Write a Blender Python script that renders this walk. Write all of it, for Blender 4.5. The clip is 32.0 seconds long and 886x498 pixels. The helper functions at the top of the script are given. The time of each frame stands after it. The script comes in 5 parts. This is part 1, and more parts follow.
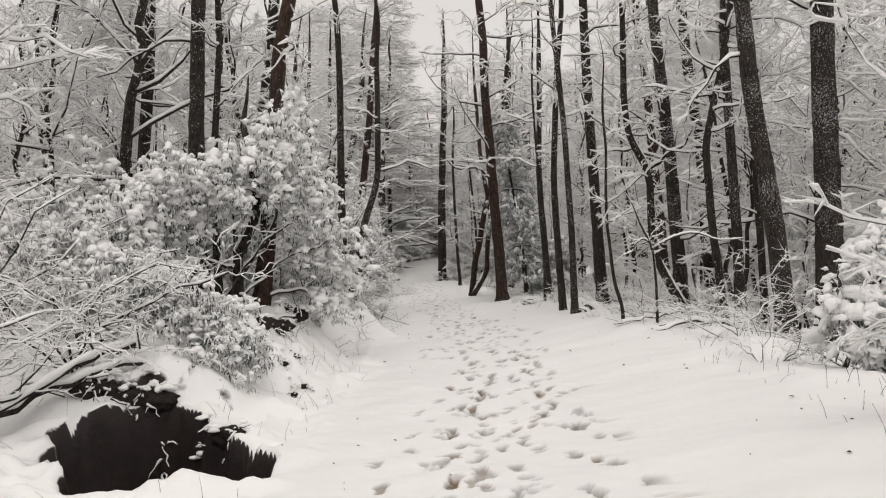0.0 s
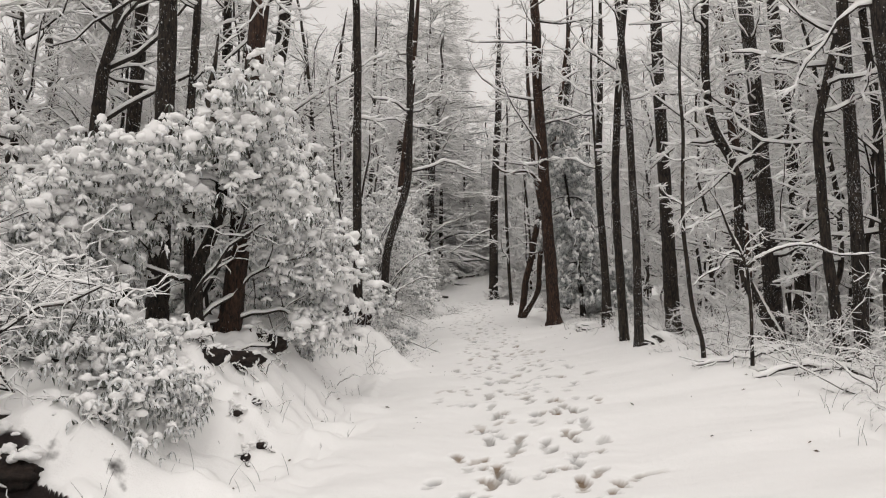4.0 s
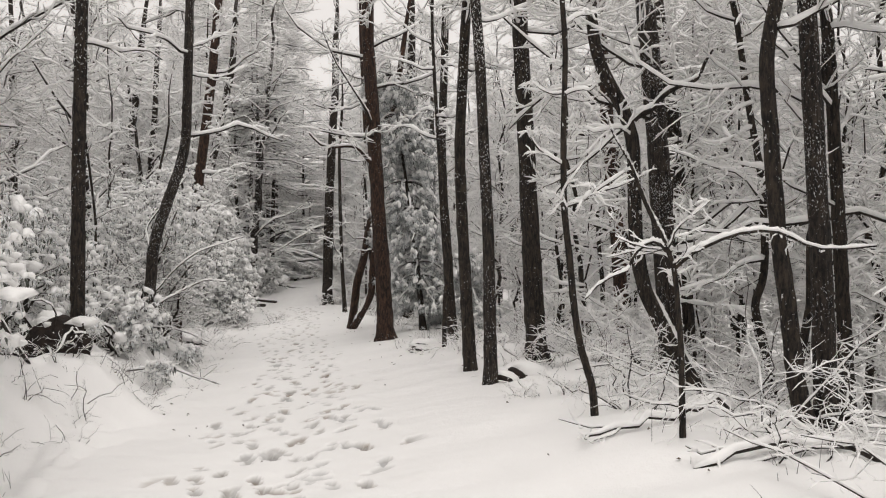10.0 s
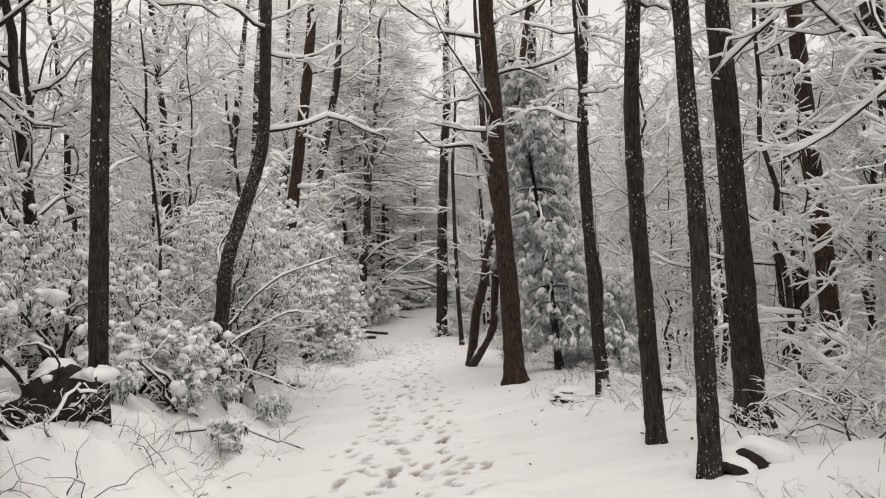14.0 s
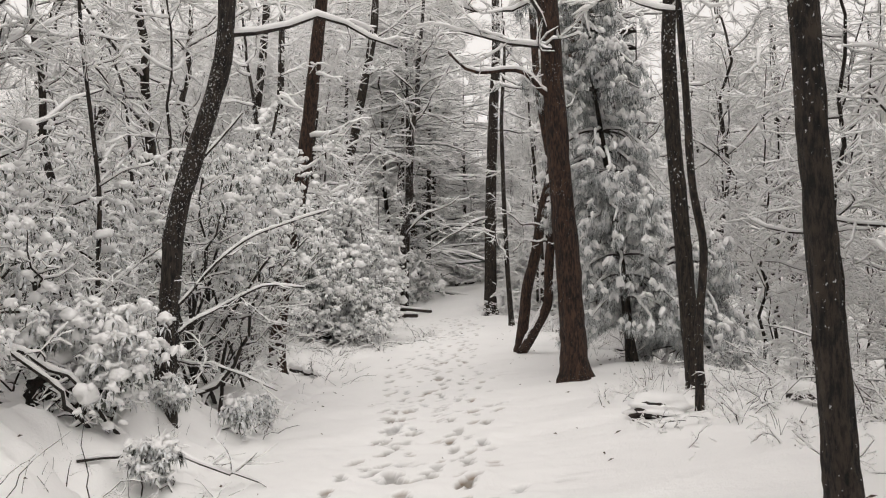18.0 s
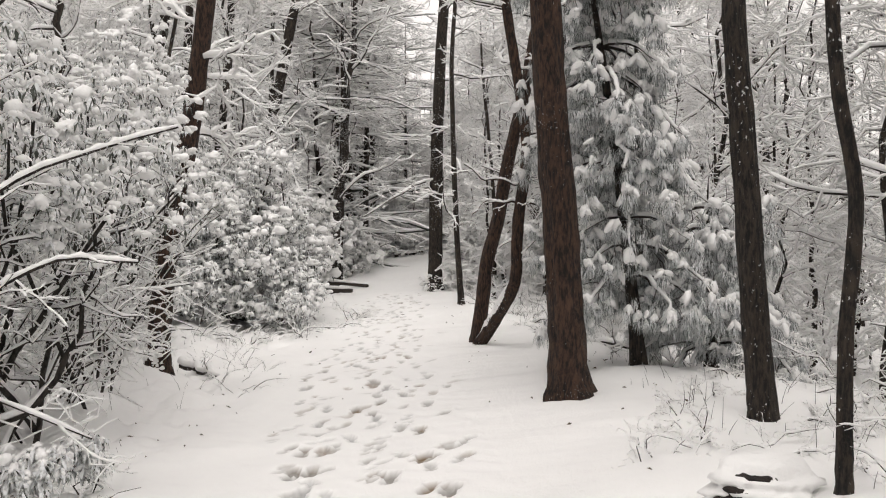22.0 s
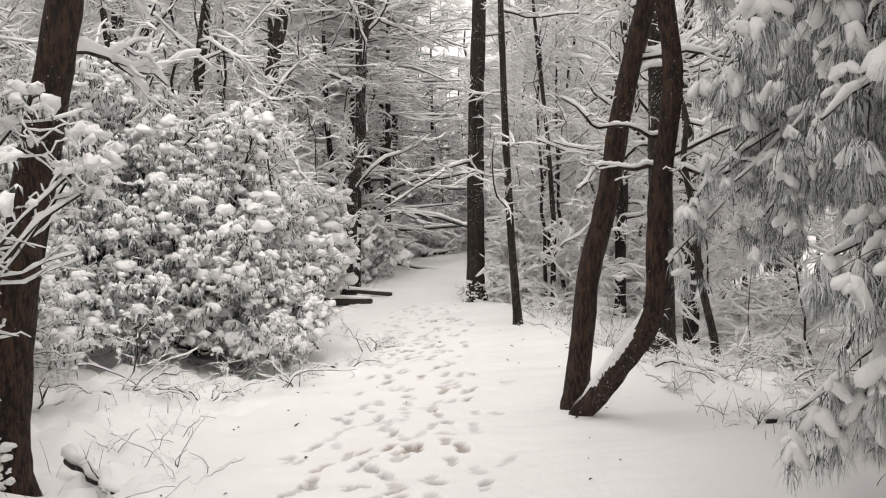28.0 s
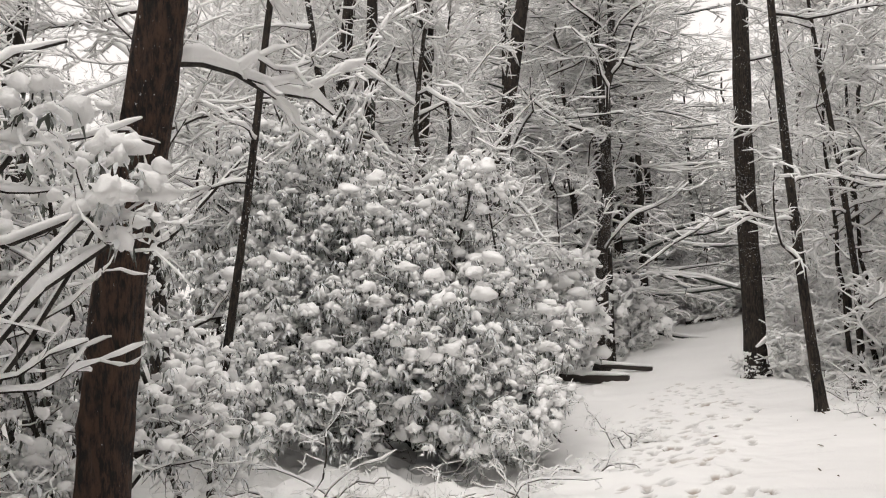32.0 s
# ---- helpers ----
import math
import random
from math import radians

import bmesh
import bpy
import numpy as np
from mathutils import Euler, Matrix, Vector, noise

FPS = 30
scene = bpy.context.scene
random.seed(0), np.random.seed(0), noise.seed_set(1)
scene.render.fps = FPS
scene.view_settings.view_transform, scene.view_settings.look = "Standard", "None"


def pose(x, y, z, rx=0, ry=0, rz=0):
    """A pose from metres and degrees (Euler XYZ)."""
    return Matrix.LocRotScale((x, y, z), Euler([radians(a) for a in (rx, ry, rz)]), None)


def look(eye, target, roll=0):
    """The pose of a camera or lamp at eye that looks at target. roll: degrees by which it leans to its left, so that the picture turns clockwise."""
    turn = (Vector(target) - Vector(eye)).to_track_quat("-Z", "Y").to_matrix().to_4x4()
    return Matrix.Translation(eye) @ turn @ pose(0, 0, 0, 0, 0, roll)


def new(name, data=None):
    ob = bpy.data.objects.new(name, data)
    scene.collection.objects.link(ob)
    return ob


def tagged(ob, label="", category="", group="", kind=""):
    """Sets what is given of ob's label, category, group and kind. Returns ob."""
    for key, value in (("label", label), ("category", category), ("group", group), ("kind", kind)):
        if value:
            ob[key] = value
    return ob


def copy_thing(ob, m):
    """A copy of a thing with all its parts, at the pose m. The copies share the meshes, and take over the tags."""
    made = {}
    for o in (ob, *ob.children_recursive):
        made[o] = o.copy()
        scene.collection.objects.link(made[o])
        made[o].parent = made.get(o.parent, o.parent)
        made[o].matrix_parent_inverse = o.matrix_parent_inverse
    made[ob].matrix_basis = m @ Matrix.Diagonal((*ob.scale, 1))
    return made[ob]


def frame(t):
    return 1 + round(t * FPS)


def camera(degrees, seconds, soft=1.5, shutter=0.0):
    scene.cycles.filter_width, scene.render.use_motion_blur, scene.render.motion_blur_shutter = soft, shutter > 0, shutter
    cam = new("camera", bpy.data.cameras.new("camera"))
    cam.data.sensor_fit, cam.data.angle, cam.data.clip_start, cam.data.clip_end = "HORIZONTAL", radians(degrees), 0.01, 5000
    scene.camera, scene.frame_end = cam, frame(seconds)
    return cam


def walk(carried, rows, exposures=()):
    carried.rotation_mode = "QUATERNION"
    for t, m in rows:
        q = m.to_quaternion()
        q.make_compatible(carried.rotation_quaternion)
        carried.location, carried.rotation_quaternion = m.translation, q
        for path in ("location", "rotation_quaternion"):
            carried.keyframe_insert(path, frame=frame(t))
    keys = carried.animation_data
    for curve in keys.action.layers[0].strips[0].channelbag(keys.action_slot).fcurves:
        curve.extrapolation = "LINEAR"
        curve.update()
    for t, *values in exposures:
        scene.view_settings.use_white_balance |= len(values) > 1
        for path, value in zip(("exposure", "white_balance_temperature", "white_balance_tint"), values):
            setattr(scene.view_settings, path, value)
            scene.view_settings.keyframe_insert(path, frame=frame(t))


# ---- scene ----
cam = camera(55.3, 32.0, soft=1.1)
PATH = [
    (0, (0.559, 1.703, 1.303), (0.518, 3.703, 1.33), -0.7),
    (0.5, (0.648, 2.146, 1.298), (0.596, 4.145, 1.359), -0.2),
    (1, (0.715, 2.581, 1.29), (0.611, 4.578, 1.327), 0.4),
    (1.5, (0.758, 3.005, 1.283), (0.642, 5.001, 1.3), -0.1),
    (2, (0.817, 3.414, 1.278), (0.686, 5.41, 1.308), -0.2),
    (2.5, (0.882, 3.831, 1.279), (0.718, 5.824, 1.341), 0.2),
    (4.5, (1.056, 5.595, 1.283), (0.866, 7.585, 1.351), 0.3),
    (5, (1.106, 6.011, 1.28), (0.932, 8.003, 1.331), -0.7),
    (5.5, (1.145, 6.421, 1.281), (0.907, 8.406, 1.355), -0.2),
    (6, (1.169, 6.823, 1.282), (0.89, 8.802, 1.36), 0.2),
    (6.5, (1.205, 7.209, 1.29), (0.884, 9.181, 1.383), -0.2),
    (7, (1.261, 7.586, 1.3), (0.836, 9.537, 1.399), -0.1),
    (7.5, (1.318, 7.961, 1.309), (0.916, 9.919, 1.396), 0.1),
    (8, (1.378, 8.352, 1.322), (1.098, 10.332, 1.378), -0.2),
    (8.5, (1.456, 8.762, 1.323), (1.257, 10.751, 1.369), -0.1),
    (9, (1.518, 9.194, 1.322), (1.381, 11.188, 1.383), 0.4),
    (9.5, (1.571, 9.634, 1.326), (1.59, 11.632, 1.398), 0.5),
    (10, (1.638, 10.071, 1.328), (1.797, 12.063, 1.402), 0.6),
    (10.5, (1.687, 10.521, 1.332), (2.008, 12.493, 1.413), 1.0),
    (11, (1.7, 10.974, 1.338), (2.248, 12.896, 1.42), 1.1),
    (11.5, (1.71, 11.406, 1.343), (2.345, 13.3, 1.423), 0.8),
    (12, (1.695, 11.826, 1.35), (2.301, 13.73, 1.437), 0.7),
    (12.5, (1.642, 12.25, 1.355), (2.16, 14.179, 1.449), -0.1),
    (13, (1.577, 12.688, 1.344), (1.838, 14.669, 1.43), -0.8),
    (13.5, (1.492, 13.158, 1.338), (1.471, 15.155, 1.447), -0.5),
    (14, (1.423, 13.625, 1.337), (1.316, 15.618, 1.476), -0.1),
    (14.5, (1.428, 14.056, 1.328), (1.269, 16.045, 1.46), -0.3),
    (16.5, (1.55, 15.722, 1.268), (1.318, 17.706, 1.351), 0.5),
    (17, (1.555, 16.161, 1.268), (1.353, 18.15, 1.332), 0.1),
    (17.5, (1.526, 16.62, 1.281), (1.349, 18.611, 1.354), -0.5),
    (18, (1.467, 17.08, 1.296), (1.23, 19.065, 1.38), 0.1),
    (18.5, (1.392, 17.526, 1.295), (1.152, 19.511, 1.341), 0.4),
    (19, (1.342, 17.937, 1.29), (1.143, 19.927, 1.307), -0.0),
    (19.5, (1.288, 18.356, 1.289), (1.027, 20.338, 1.357), -0.5),
    (20, (1.199, 18.805, 1.274), (0.895, 20.78, 1.347), -0.8),
    (20.5, (1.125, 19.273, 1.279), (0.915, 21.261, 1.34), -0.9),
    (21, (1.096, 19.761, 1.292), (0.938, 21.752, 1.38), -0.4),
    (21.5, (1.07, 20.262, 1.302), (0.937, 22.256, 1.376), -0.7),
    (22, (1.056, 20.758, 1.323), (0.962, 22.755, 1.338), 0.5),
    (22.5, (1.022, 21.239, 1.342), (0.857, 23.232, 1.321), 1.3),
    (23, (0.949, 21.715, 1.359), (0.779, 23.708, 1.342), 0.7),
    (23.5, (0.858, 22.184, 1.378), (0.68, 24.176, 1.372), -0.4),
    (24, (0.75, 22.662, 1.406), (0.557, 24.652, 1.428), 0.1),
    (24.5, (0.644, 23.117, 1.414), (0.497, 25.111, 1.44), 0.2),
    (25, (0.563, 23.556, 1.407), (0.44, 25.553, 1.398), -0.0),
    (25.5, (0.513, 24.006, 1.411), (0.372, 26.001, 1.399), 0.1),
    (27.5, (0.374, 25.824, 1.436), (0.25, 27.82, 1.448), 0.9),
    (28, (0.338, 26.251, 1.433), (0.188, 28.245, 1.44), -0.2),
    (28.5, (0.303, 26.684, 1.43), (0.135, 28.677, 1.437), 0.2),
    (29, (0.275, 27.117, 1.433), (0.126, 29.112, 1.43), 0.0),
    (29.5, (0.258, 27.542, 1.434), (0.041, 29.53, 1.43), 0.6),
    (30, (0.241, 27.937, 1.432), (0.035, 29.926, 1.477), 1.0),
    (30.5, (0.217, 28.27, 1.436), (0.024, 30.258, 1.537), 0.2),
    (31, (0.186, 28.51, 1.44), (-0.206, 30.467, 1.571), 0.0),
    (31.5, (0.145, 28.653, 1.443), (-0.467, 30.549, 1.613), -0.9),
    (32, (0.097, 28.742, 1.444), (-0.635, 30.594, 1.626), -1.8),
]
walk(cam, [(t, look(eye, target, roll)) for t, eye, target, roll in PATH],
     [(0, -0.51), (6, -0.46), (8, -0.4), (10, -0.32), (12, -0.18), (14, -0.26), (18, -0.18), (22, 0.03), (28, 0.13), (30, 0.1), (32, 0.03)])

# ---- world and sun: thin overcast ----
world = bpy.data.worlds.new("overcast_sky")
scene.world = world
world.use_nodes = True
wn, wl = world.node_tree.nodes, world.node_tree.links
wn.clear()
sky = wn.new("ShaderNodeTexSky")
sky.sky_type, sky.sun_disc = "NISHITA", False
sky.sun_elevation, sky.sun_rotation = radians(65), radians(172)
sky.dust_density, sky.air_density = 4.0, 1.0
bleach = wn.new("ShaderNodeHueSaturation")
bleach.inputs["Saturation"].default_value = 0.12
back = wn.new("ShaderNodeBackground")
back.inputs["Strength"].default_value = 0.05
cloud = wn.new("ShaderNodeBackground")
cloud.inputs["Color"].default_value = (1.0, 0.934, 0.886, 1)
cloud.inputs["Strength"].default_value = 0.9
both = wn.new("ShaderNodeAddShader")
wout = wn.new("ShaderNodeOutputWorld")
wl.new(sky.outputs["Color"], bleach.inputs["Color"])
wl.new(bleach.outputs["Color"], back.inputs["Color"])
wl.new(back.outputs[0], both.inputs[0])
wl.new(cloud.outputs[0], both.inputs[1])
wl.new(both.outputs[0], wout.inputs["Surface"])

sun = new("sun", bpy.data.lights.new("sun", "SUN"))
sun.data.energy, sun.data.angle, sun.data.color = 0.8, radians(45), (1.0, 0.95, 0.89)
sun.matrix_world = look((2, -14, 30), (0, 0, 0))

# ---- materials ----


class Mat:
    """A small wrapper that builds a node material."""

    def __init__(self, name, rough=0.8):
        self.m = bpy.data.materials.new(name)
        self.m.use_nodes = True
        self.n, self.l = self.m.node_tree.nodes, self.m.node_tree.links
        self.b = self.n["Principled BSDF"]
        self.b.inputs["Roughness"].default_value = rough
        self.geo = self.n.new("ShaderNodeNewGeometry")
        self.tc = self.n.new("ShaderNodeTexCoord")

    def noise(self, scale, detail=4.0, rough=0.55, stretch=None, coord="Object"):
        x = self.n.new("ShaderNodeTexNoise")
        x.inputs["Scale"].default_value, x.inputs["Detail"].default_value = scale, detail
        x.inputs["Roughness"].default_value = rough
        src = self.geo.outputs["Position"] if coord == "World" else self.tc.outputs["Object"]
        if stretch:
            mp = self.n.new("ShaderNodeMapping")
            mp.inputs["Scale"].default_value = stretch
            self.l.new(src, mp.inputs["Vector"])
            src = mp.outputs["Vector"]
        self.l.new(src, x.inputs["Vector"])
        return x.outputs["Fac"]

    def ramp(self, fac, *stops):
        r = self.n.new("ShaderNodeValToRGB")
        el = r.color_ramp.elements
        while len(el) < len(stops):
            el.new(0.5)
        for e, (p, c) in zip(el, stops):
            e.position, e.color = p, (*c, 1) if len(c) == 3 else c
        self.l.new(fac, r.inputs["Fac"])
        return r.outputs["Color"]

    def mix(self, fac, a, b):
        x = self.n.new("ShaderNodeMix")
        x.data_type = "RGBA"
        for sock, v in ((x.inputs["Factor"], fac), (x.inputs["A"], a), (x.inputs["B"], b)):
            if isinstance(v, (int, float)):
                sock.default_value = v
            elif isinstance(v, tuple):
                sock.default_value = (*v, 1)
            else:
                self.l.new(v, sock)
        return x.outputs["Result"]

    def math(self, op, a, b=0.0, clamp=False):
        x = self.n.new("ShaderNodeMath")
        x.operation, x.use_clamp = op, clamp
        for sock, v in ((x.inputs[0], a), (x.inputs[1], b)):
            if isinstance(v, (int, float)):
                sock.default_value = v
            else:
                self.l.new(v, sock)
        return x.outputs[0]

    def span(self, v, a, b):
        x = self.n.new("ShaderNodeMapRange")
        x.interpolation_type = "SMOOTHSTEP"
        x.inputs["From Min"].default_value, x.inputs["From Max"].default_value = a, b
        self.l.new(v, x.inputs["Value"])
        return x.outputs["Result"]

    def up(self):
        s = self.n.new("ShaderNodeSeparateXYZ")
        self.l.new(self.geo.outputs["Normal"], s.inputs[0])
        return s.outputs["Z"]

    def bump(self, h, dist, strength=1.0):
        x = self.n.new("ShaderNodeBump")
        x.inputs["Distance"].default_value, x.inputs["Strength"].default_value = dist, strength
        self.l.new(h, x.inputs["Height"])
        self.l.new(x.outputs["Normal"], self.b.inputs["Normal"])

    def color(self, c):
        if isinstance(c, tuple):
            self.b.inputs["Base Color"].default_value = (*c, 1)
        else:
            self.l.new(c, self.b.inputs["Base Color"])
        return self.m


SNOW_A, SNOW_B = (0.90, 0.893, 0.885), (0.95, 0.943, 0.935)


def make_snow():
    k = Mat("fresh_snow", 0.55)
    k.bump(k.noise(38, 5, 0.6), 0.012, 0.6)
    white = k.ramp(k.noise(3.0), (0.3, SNOW_A), (0.7, SNOW_B))
    return k.color(white)


def make_ground():
    k = Mat("trodden_snow", 0.6)
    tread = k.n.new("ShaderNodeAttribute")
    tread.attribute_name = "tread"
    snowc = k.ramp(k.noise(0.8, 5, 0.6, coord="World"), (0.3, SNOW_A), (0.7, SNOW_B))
    # wet slush tones, with extra darkness put into the colour for print contrast
    darkened_slush = k.ramp(k.noise(2.2, 3, 0.5, coord="World"), (0.36, (0.42, 0.42, 0.42)), (0.52, (0.30, 0.285, 0.265)), (0.62, (0.19, 0.13, 0.078)))
    c = k.mix(tread.outputs["Fac"], snowc, darkened_slush)
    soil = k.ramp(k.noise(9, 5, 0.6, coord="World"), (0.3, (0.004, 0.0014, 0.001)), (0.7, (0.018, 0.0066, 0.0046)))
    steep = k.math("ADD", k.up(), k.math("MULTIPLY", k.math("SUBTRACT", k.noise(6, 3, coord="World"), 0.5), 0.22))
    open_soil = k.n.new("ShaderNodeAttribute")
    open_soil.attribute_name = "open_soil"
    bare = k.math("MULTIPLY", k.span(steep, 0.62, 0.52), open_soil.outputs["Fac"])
    k.bump(k.math("ADD", k.noise(60, 4, 0.6, coord="World"), k.math("MULTIPLY", k.noise(14, 3, coord="World"), 1.5)), 0.012, 0.5)
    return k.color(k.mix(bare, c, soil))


def make_bark(name, dark, light, flecks=0.62, fscale=14.0, ridge=30.0):
    k = Mat(name, 0.9)
    grain = k.noise(ridge * 1.3, 6, 0.7, stretch=(1, 1, 0.24))
    plates = k.noise(ridge * 0.45, 4, 0.6, stretch=(1, 1, 0.35))
    c = k.mix(k.span(plates, 0.5, 0.75), k.ramp(grain, (0.43, dark), (0.58, light)), tuple(v * 1.35 for v in light))
    stuck = k.math("MULTIPLY", k.noise(fscale, 3, 0.6, stretch=(1, 1, 0.7)), k.math("ADD", k.math("MULTIPLY", k.noise(0.9, 2), 0.9), 0.55))
    mask = k.span(stuck, flecks - 0.02, flecks + 0.03)
    lay = k.span(k.up(), 0.45, 0.7)
    mask = k.math("MAXIMUM", mask, lay)
    k.bump(k.math("ADD", k.math("ADD", grain, plates), k.math("MULTIPLY", mask, 0.6)), 0.035, 1.0)
    return k.color(k.mix(mask, c, (0.82, 0.82, 0.82)))


def make_leaf(name, a, b, frost=0.50):
    k = Mat(name, 0.55)
    c = k.ramp(k.noise(6, 3, coord="World"), (0.3, a), (0.7, b))
    rime = k.span(k.math("ADD", k.math("MULTIPLY", k.up(), 0.25), k.noise(22, 3, 0.6, coord="World")), frost - 0.05, frost + 0.28)
    return k.color(k.mix(rime, c, (0.74, 0.75, 0.76)))


SNOW = make_snow()
GROUND = make_ground()
BARK = make_bark("dark_bark", (0.004, 0.0031, 0.0026), (0.045, 0.033, 0.024), 0.675, 40)
BARK_FLECKED = make_bark("snow_flecked_bark", (0.0045, 0.0035, 0.003), (0.05, 0.038, 0.03), 0.63, 58)
BARK_RED = make_bark("reddish_bark", (0.006, 0.0034, 0.0024), (0.066, 0.034, 0.021), 0.73, 60)
TWIG = make_bark("twig_bark", (0.014, 0.011, 0.009), (0.05, 0.04, 0.033), 0.75)
SPRAY = make_bark("hemlock_sprays", (0.02, 0.026, 0.02), (0.07, 0.08, 0.065), 0.75)
LEAF = make_leaf("evergreen_leaf", (0.05, 0.06, 0.046), (0.13, 0.14, 0.115), 0.43)
NEEDLE = make_leaf("pine_needles", (0.03, 0.048, 0.038), (0.1, 0.13, 0.113), 0.37)

k = Mat("stream_water", 0.08)
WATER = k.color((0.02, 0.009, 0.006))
k = Mat("wet_timber", 0.7)
TIMBER = k.color(k.ramp(k.noise(14, 5, 0.6, stretch=(0.15, 1, 1)), (0.3, (0.015, 0.011, 0.009)), (0.7, (0.05, 0.038, 0.03))))
k = Mat("rotten_stump", 0.9)
k.bump(k.noise(22, 5, 0.7), 0.03, 1.0)
STUMP = k.color(k.ramp(k.noise(12, 5, 0.6), (0.35, (0.006, 0.0045, 0.004)), (0.7, (0.04, 0.026, 0.02))))
k = Mat("dead_leaf", 0.8)
DEAD = k.color(k.ramp(k.noise(20, 3), (0.3, (0.03, 0.02, 0.014)), (0.7, (0.10, 0.065, 0.04))))

# ---- mesh tools ----
rng = np.random.default_rng(7)


def link(name, V, faces, mat, parent=None, label="", smooth=True):
    """One mesh object from vertices and arrays of quads or triangles."""
    me = bpy.data.meshes.new(name)
    V = np.asarray(V, np.float32)
    faces = [np.asarray(f, np.int32) for f in faces if len(f)]
    me.vertices.add(len(V))
    me.vertices.foreach_set("co", V.ravel())
    loops = np.concatenate([f.ravel() for f in faces])
    sizes = np.concatenate([np.full(len(f), f.shape[1], np.int32) for f in faces])
    me.loops.add(len(loops))
    me.loops.foreach_set("vertex_index", loops)
    me.polygons.add(len(sizes))
    me.polygons.foreach_set("loop_start", np.r_[0, np.cumsum(sizes)[:-1]].astype(np.int32))
    if smooth:
        me.polygons.foreach_set("use_smooth", np.ones(len(sizes), bool))
    me.update(calc_edges=True)
    me.materials.append(mat)
    ob = new(name, me)
    ob.parent = parent
    if label:
        tagged(ob, label)
    return ob


def empty(name, at, label, category, group=""):
    e = new(name)
    e.location = at
    e.empty_display_size = 0.2
    return tagged(e, label, category, group)


def unit(v):
    return v / np.maximum(np.linalg.norm(v, axis=-1, keepdims=True), 1e-9)


def tubes(P, R, sides, squash=1.0, cap=True):
    """Tubes round polylines P (n, k, 3) with radii R (n, k): vertices and quads."""
    n, k, _ = P.shape
    T = unit(np.gradient(P, axis=1))
    steep = np.abs(T[..., 2]).mean(1)[:, None, None] > 0.6
    ref = np.where(steep, np.array([0.12, 0.99, 0.02]), np.array([0.02, 0.05, 1.0]))
    U = unit(np.cross(T, ref))
    W = np.cross(U, T)
    a = np.arange(sides) * 2 * np.pi / sides + np.pi / 2
    ring = np.cos(a)[:, None] * U[..., None, :] + squash * np.sin(a)[:, None] * W[..., None, :]
    V = P[..., None, :] + R[..., None, None] * ring
    idx = np.arange(n * k * sides).reshape(n, k, sides)
    nxt = np.roll(idx, -1, axis=2)
    Q = np.stack([idx[:, :-1], nxt[:, :-1], nxt[:, 1:], idx[:, 1:]], -1).reshape(-1, 4)
    faces = [Q]
    if cap and sides > 3:
        faces.append(idx[:, -1])
        faces.append(idx[:, 0, ::-1])
    return V.reshape(-1, 3), faces


class Bag:
    """Collects pieces of one mesh."""

    def __init__(self):
        self.v, self.f, self.n = [], [], 0

    def add(self, V, faces):
        self.v.append(V)
        self.f += [np.asarray(f) + self.n for f in faces]
        self.n += len(V)

    def link(self, name, mat, parent=None, label="", smooth=True):
        if not self.n:
            return None
        by = {}
        for f in self.f:
            by.setdefault(f.shape[1], []).append(f)
        return link(name, np.concatenate(self.v), [np.concatenate(x) for x in by.values()], mat, parent, label, smooth)


def spawn(P, R, per, lo, hi, length, ang, k, up=0.0, wob=0.15, g=None, thin=0.6, droop=0.0, flat=1.0):
    """Side shoots: per of them on each polyline, between the fractions lo and hi of its length."""
    g = g or rng
    n, K, _ = P.shape
    par = np.repeat(np.arange(n), per)
    m = len(par)
    t = lo + (hi - lo) * g.random(m)
    s = t * (K - 1)
    i = np.minimum(s.astype(int), K - 2)
    w = (s - i)[:, None]
    start = P[par, i] * (1 - w) + P[par, i + 1] * w
    r0 = R[par, i] * (1 - w[:, 0]) + R[par, i + 1] * w[:, 0]
    tan = unit(P[par, i + 1] - P[par, i])
    perp = unit(np.cross(tan, g.normal(size=(m, 3))))
    a = np.radians(ang[0] + (ang[1] - ang[0]) * g.random(m))[:, None]
    d = tan * np.cos(a) + perp * np.sin(a)
    L = length * (0.55 + 0.9 * g.random(m)) * (1.15 - 0.6 * t)
    pts = [start]
    for j in range(k - 1):
        d = d * np.array([1, 1, flat])
        d = unit(d + 1.35 * wob * g.normal(size=(m, 3)) + np.array([0, 0, up - droop * j]))
        pts.append(pts[-1] + d * (L / (k - 1))[:, None])
    r0 = np.minimum(r0 * thin, 0.004 + L * 0.0095)
    return np.stack(pts, 1), r0[:, None] * np.linspace(1, 0.4, k), par


def finer(P, R):
    """The same polylines with twice the points."""
    k = P.shape[1]
    t = np.linspace(0, k - 1, 2 * k - 1)
    i = np.minimum(t.astype(int), k - 2)
    w = t - i
    return P[:, i] * (1 - w)[:, None] + P[:, i + 1] * w[:, None], R[:, i] * (1 - w) + R[:, i + 1] * w


def snow_on(P, R, depth, sides=4, g=None):
    """Snow that lies along the upper side of shoots, thinner where they stand steep."""
    g = g or rng
    T = unit(np.gradient(P, axis=1))
    flat = np.clip((np.sqrt(1 - np.clip(T[..., 2] ** 2, 0, 1)) - 0.35) / 0.4, 0, 1)
    S = (R * 0.6 + depth * (0.6 + 1.3 * g.random(R.shape))) * flat
    S[:, -1] *= 0.45
    C = P + np.stack([0 * S, 0 * S, R * 0.9 + S * 0.6], -1)
    return tubes(C, S, sides, 1.0)


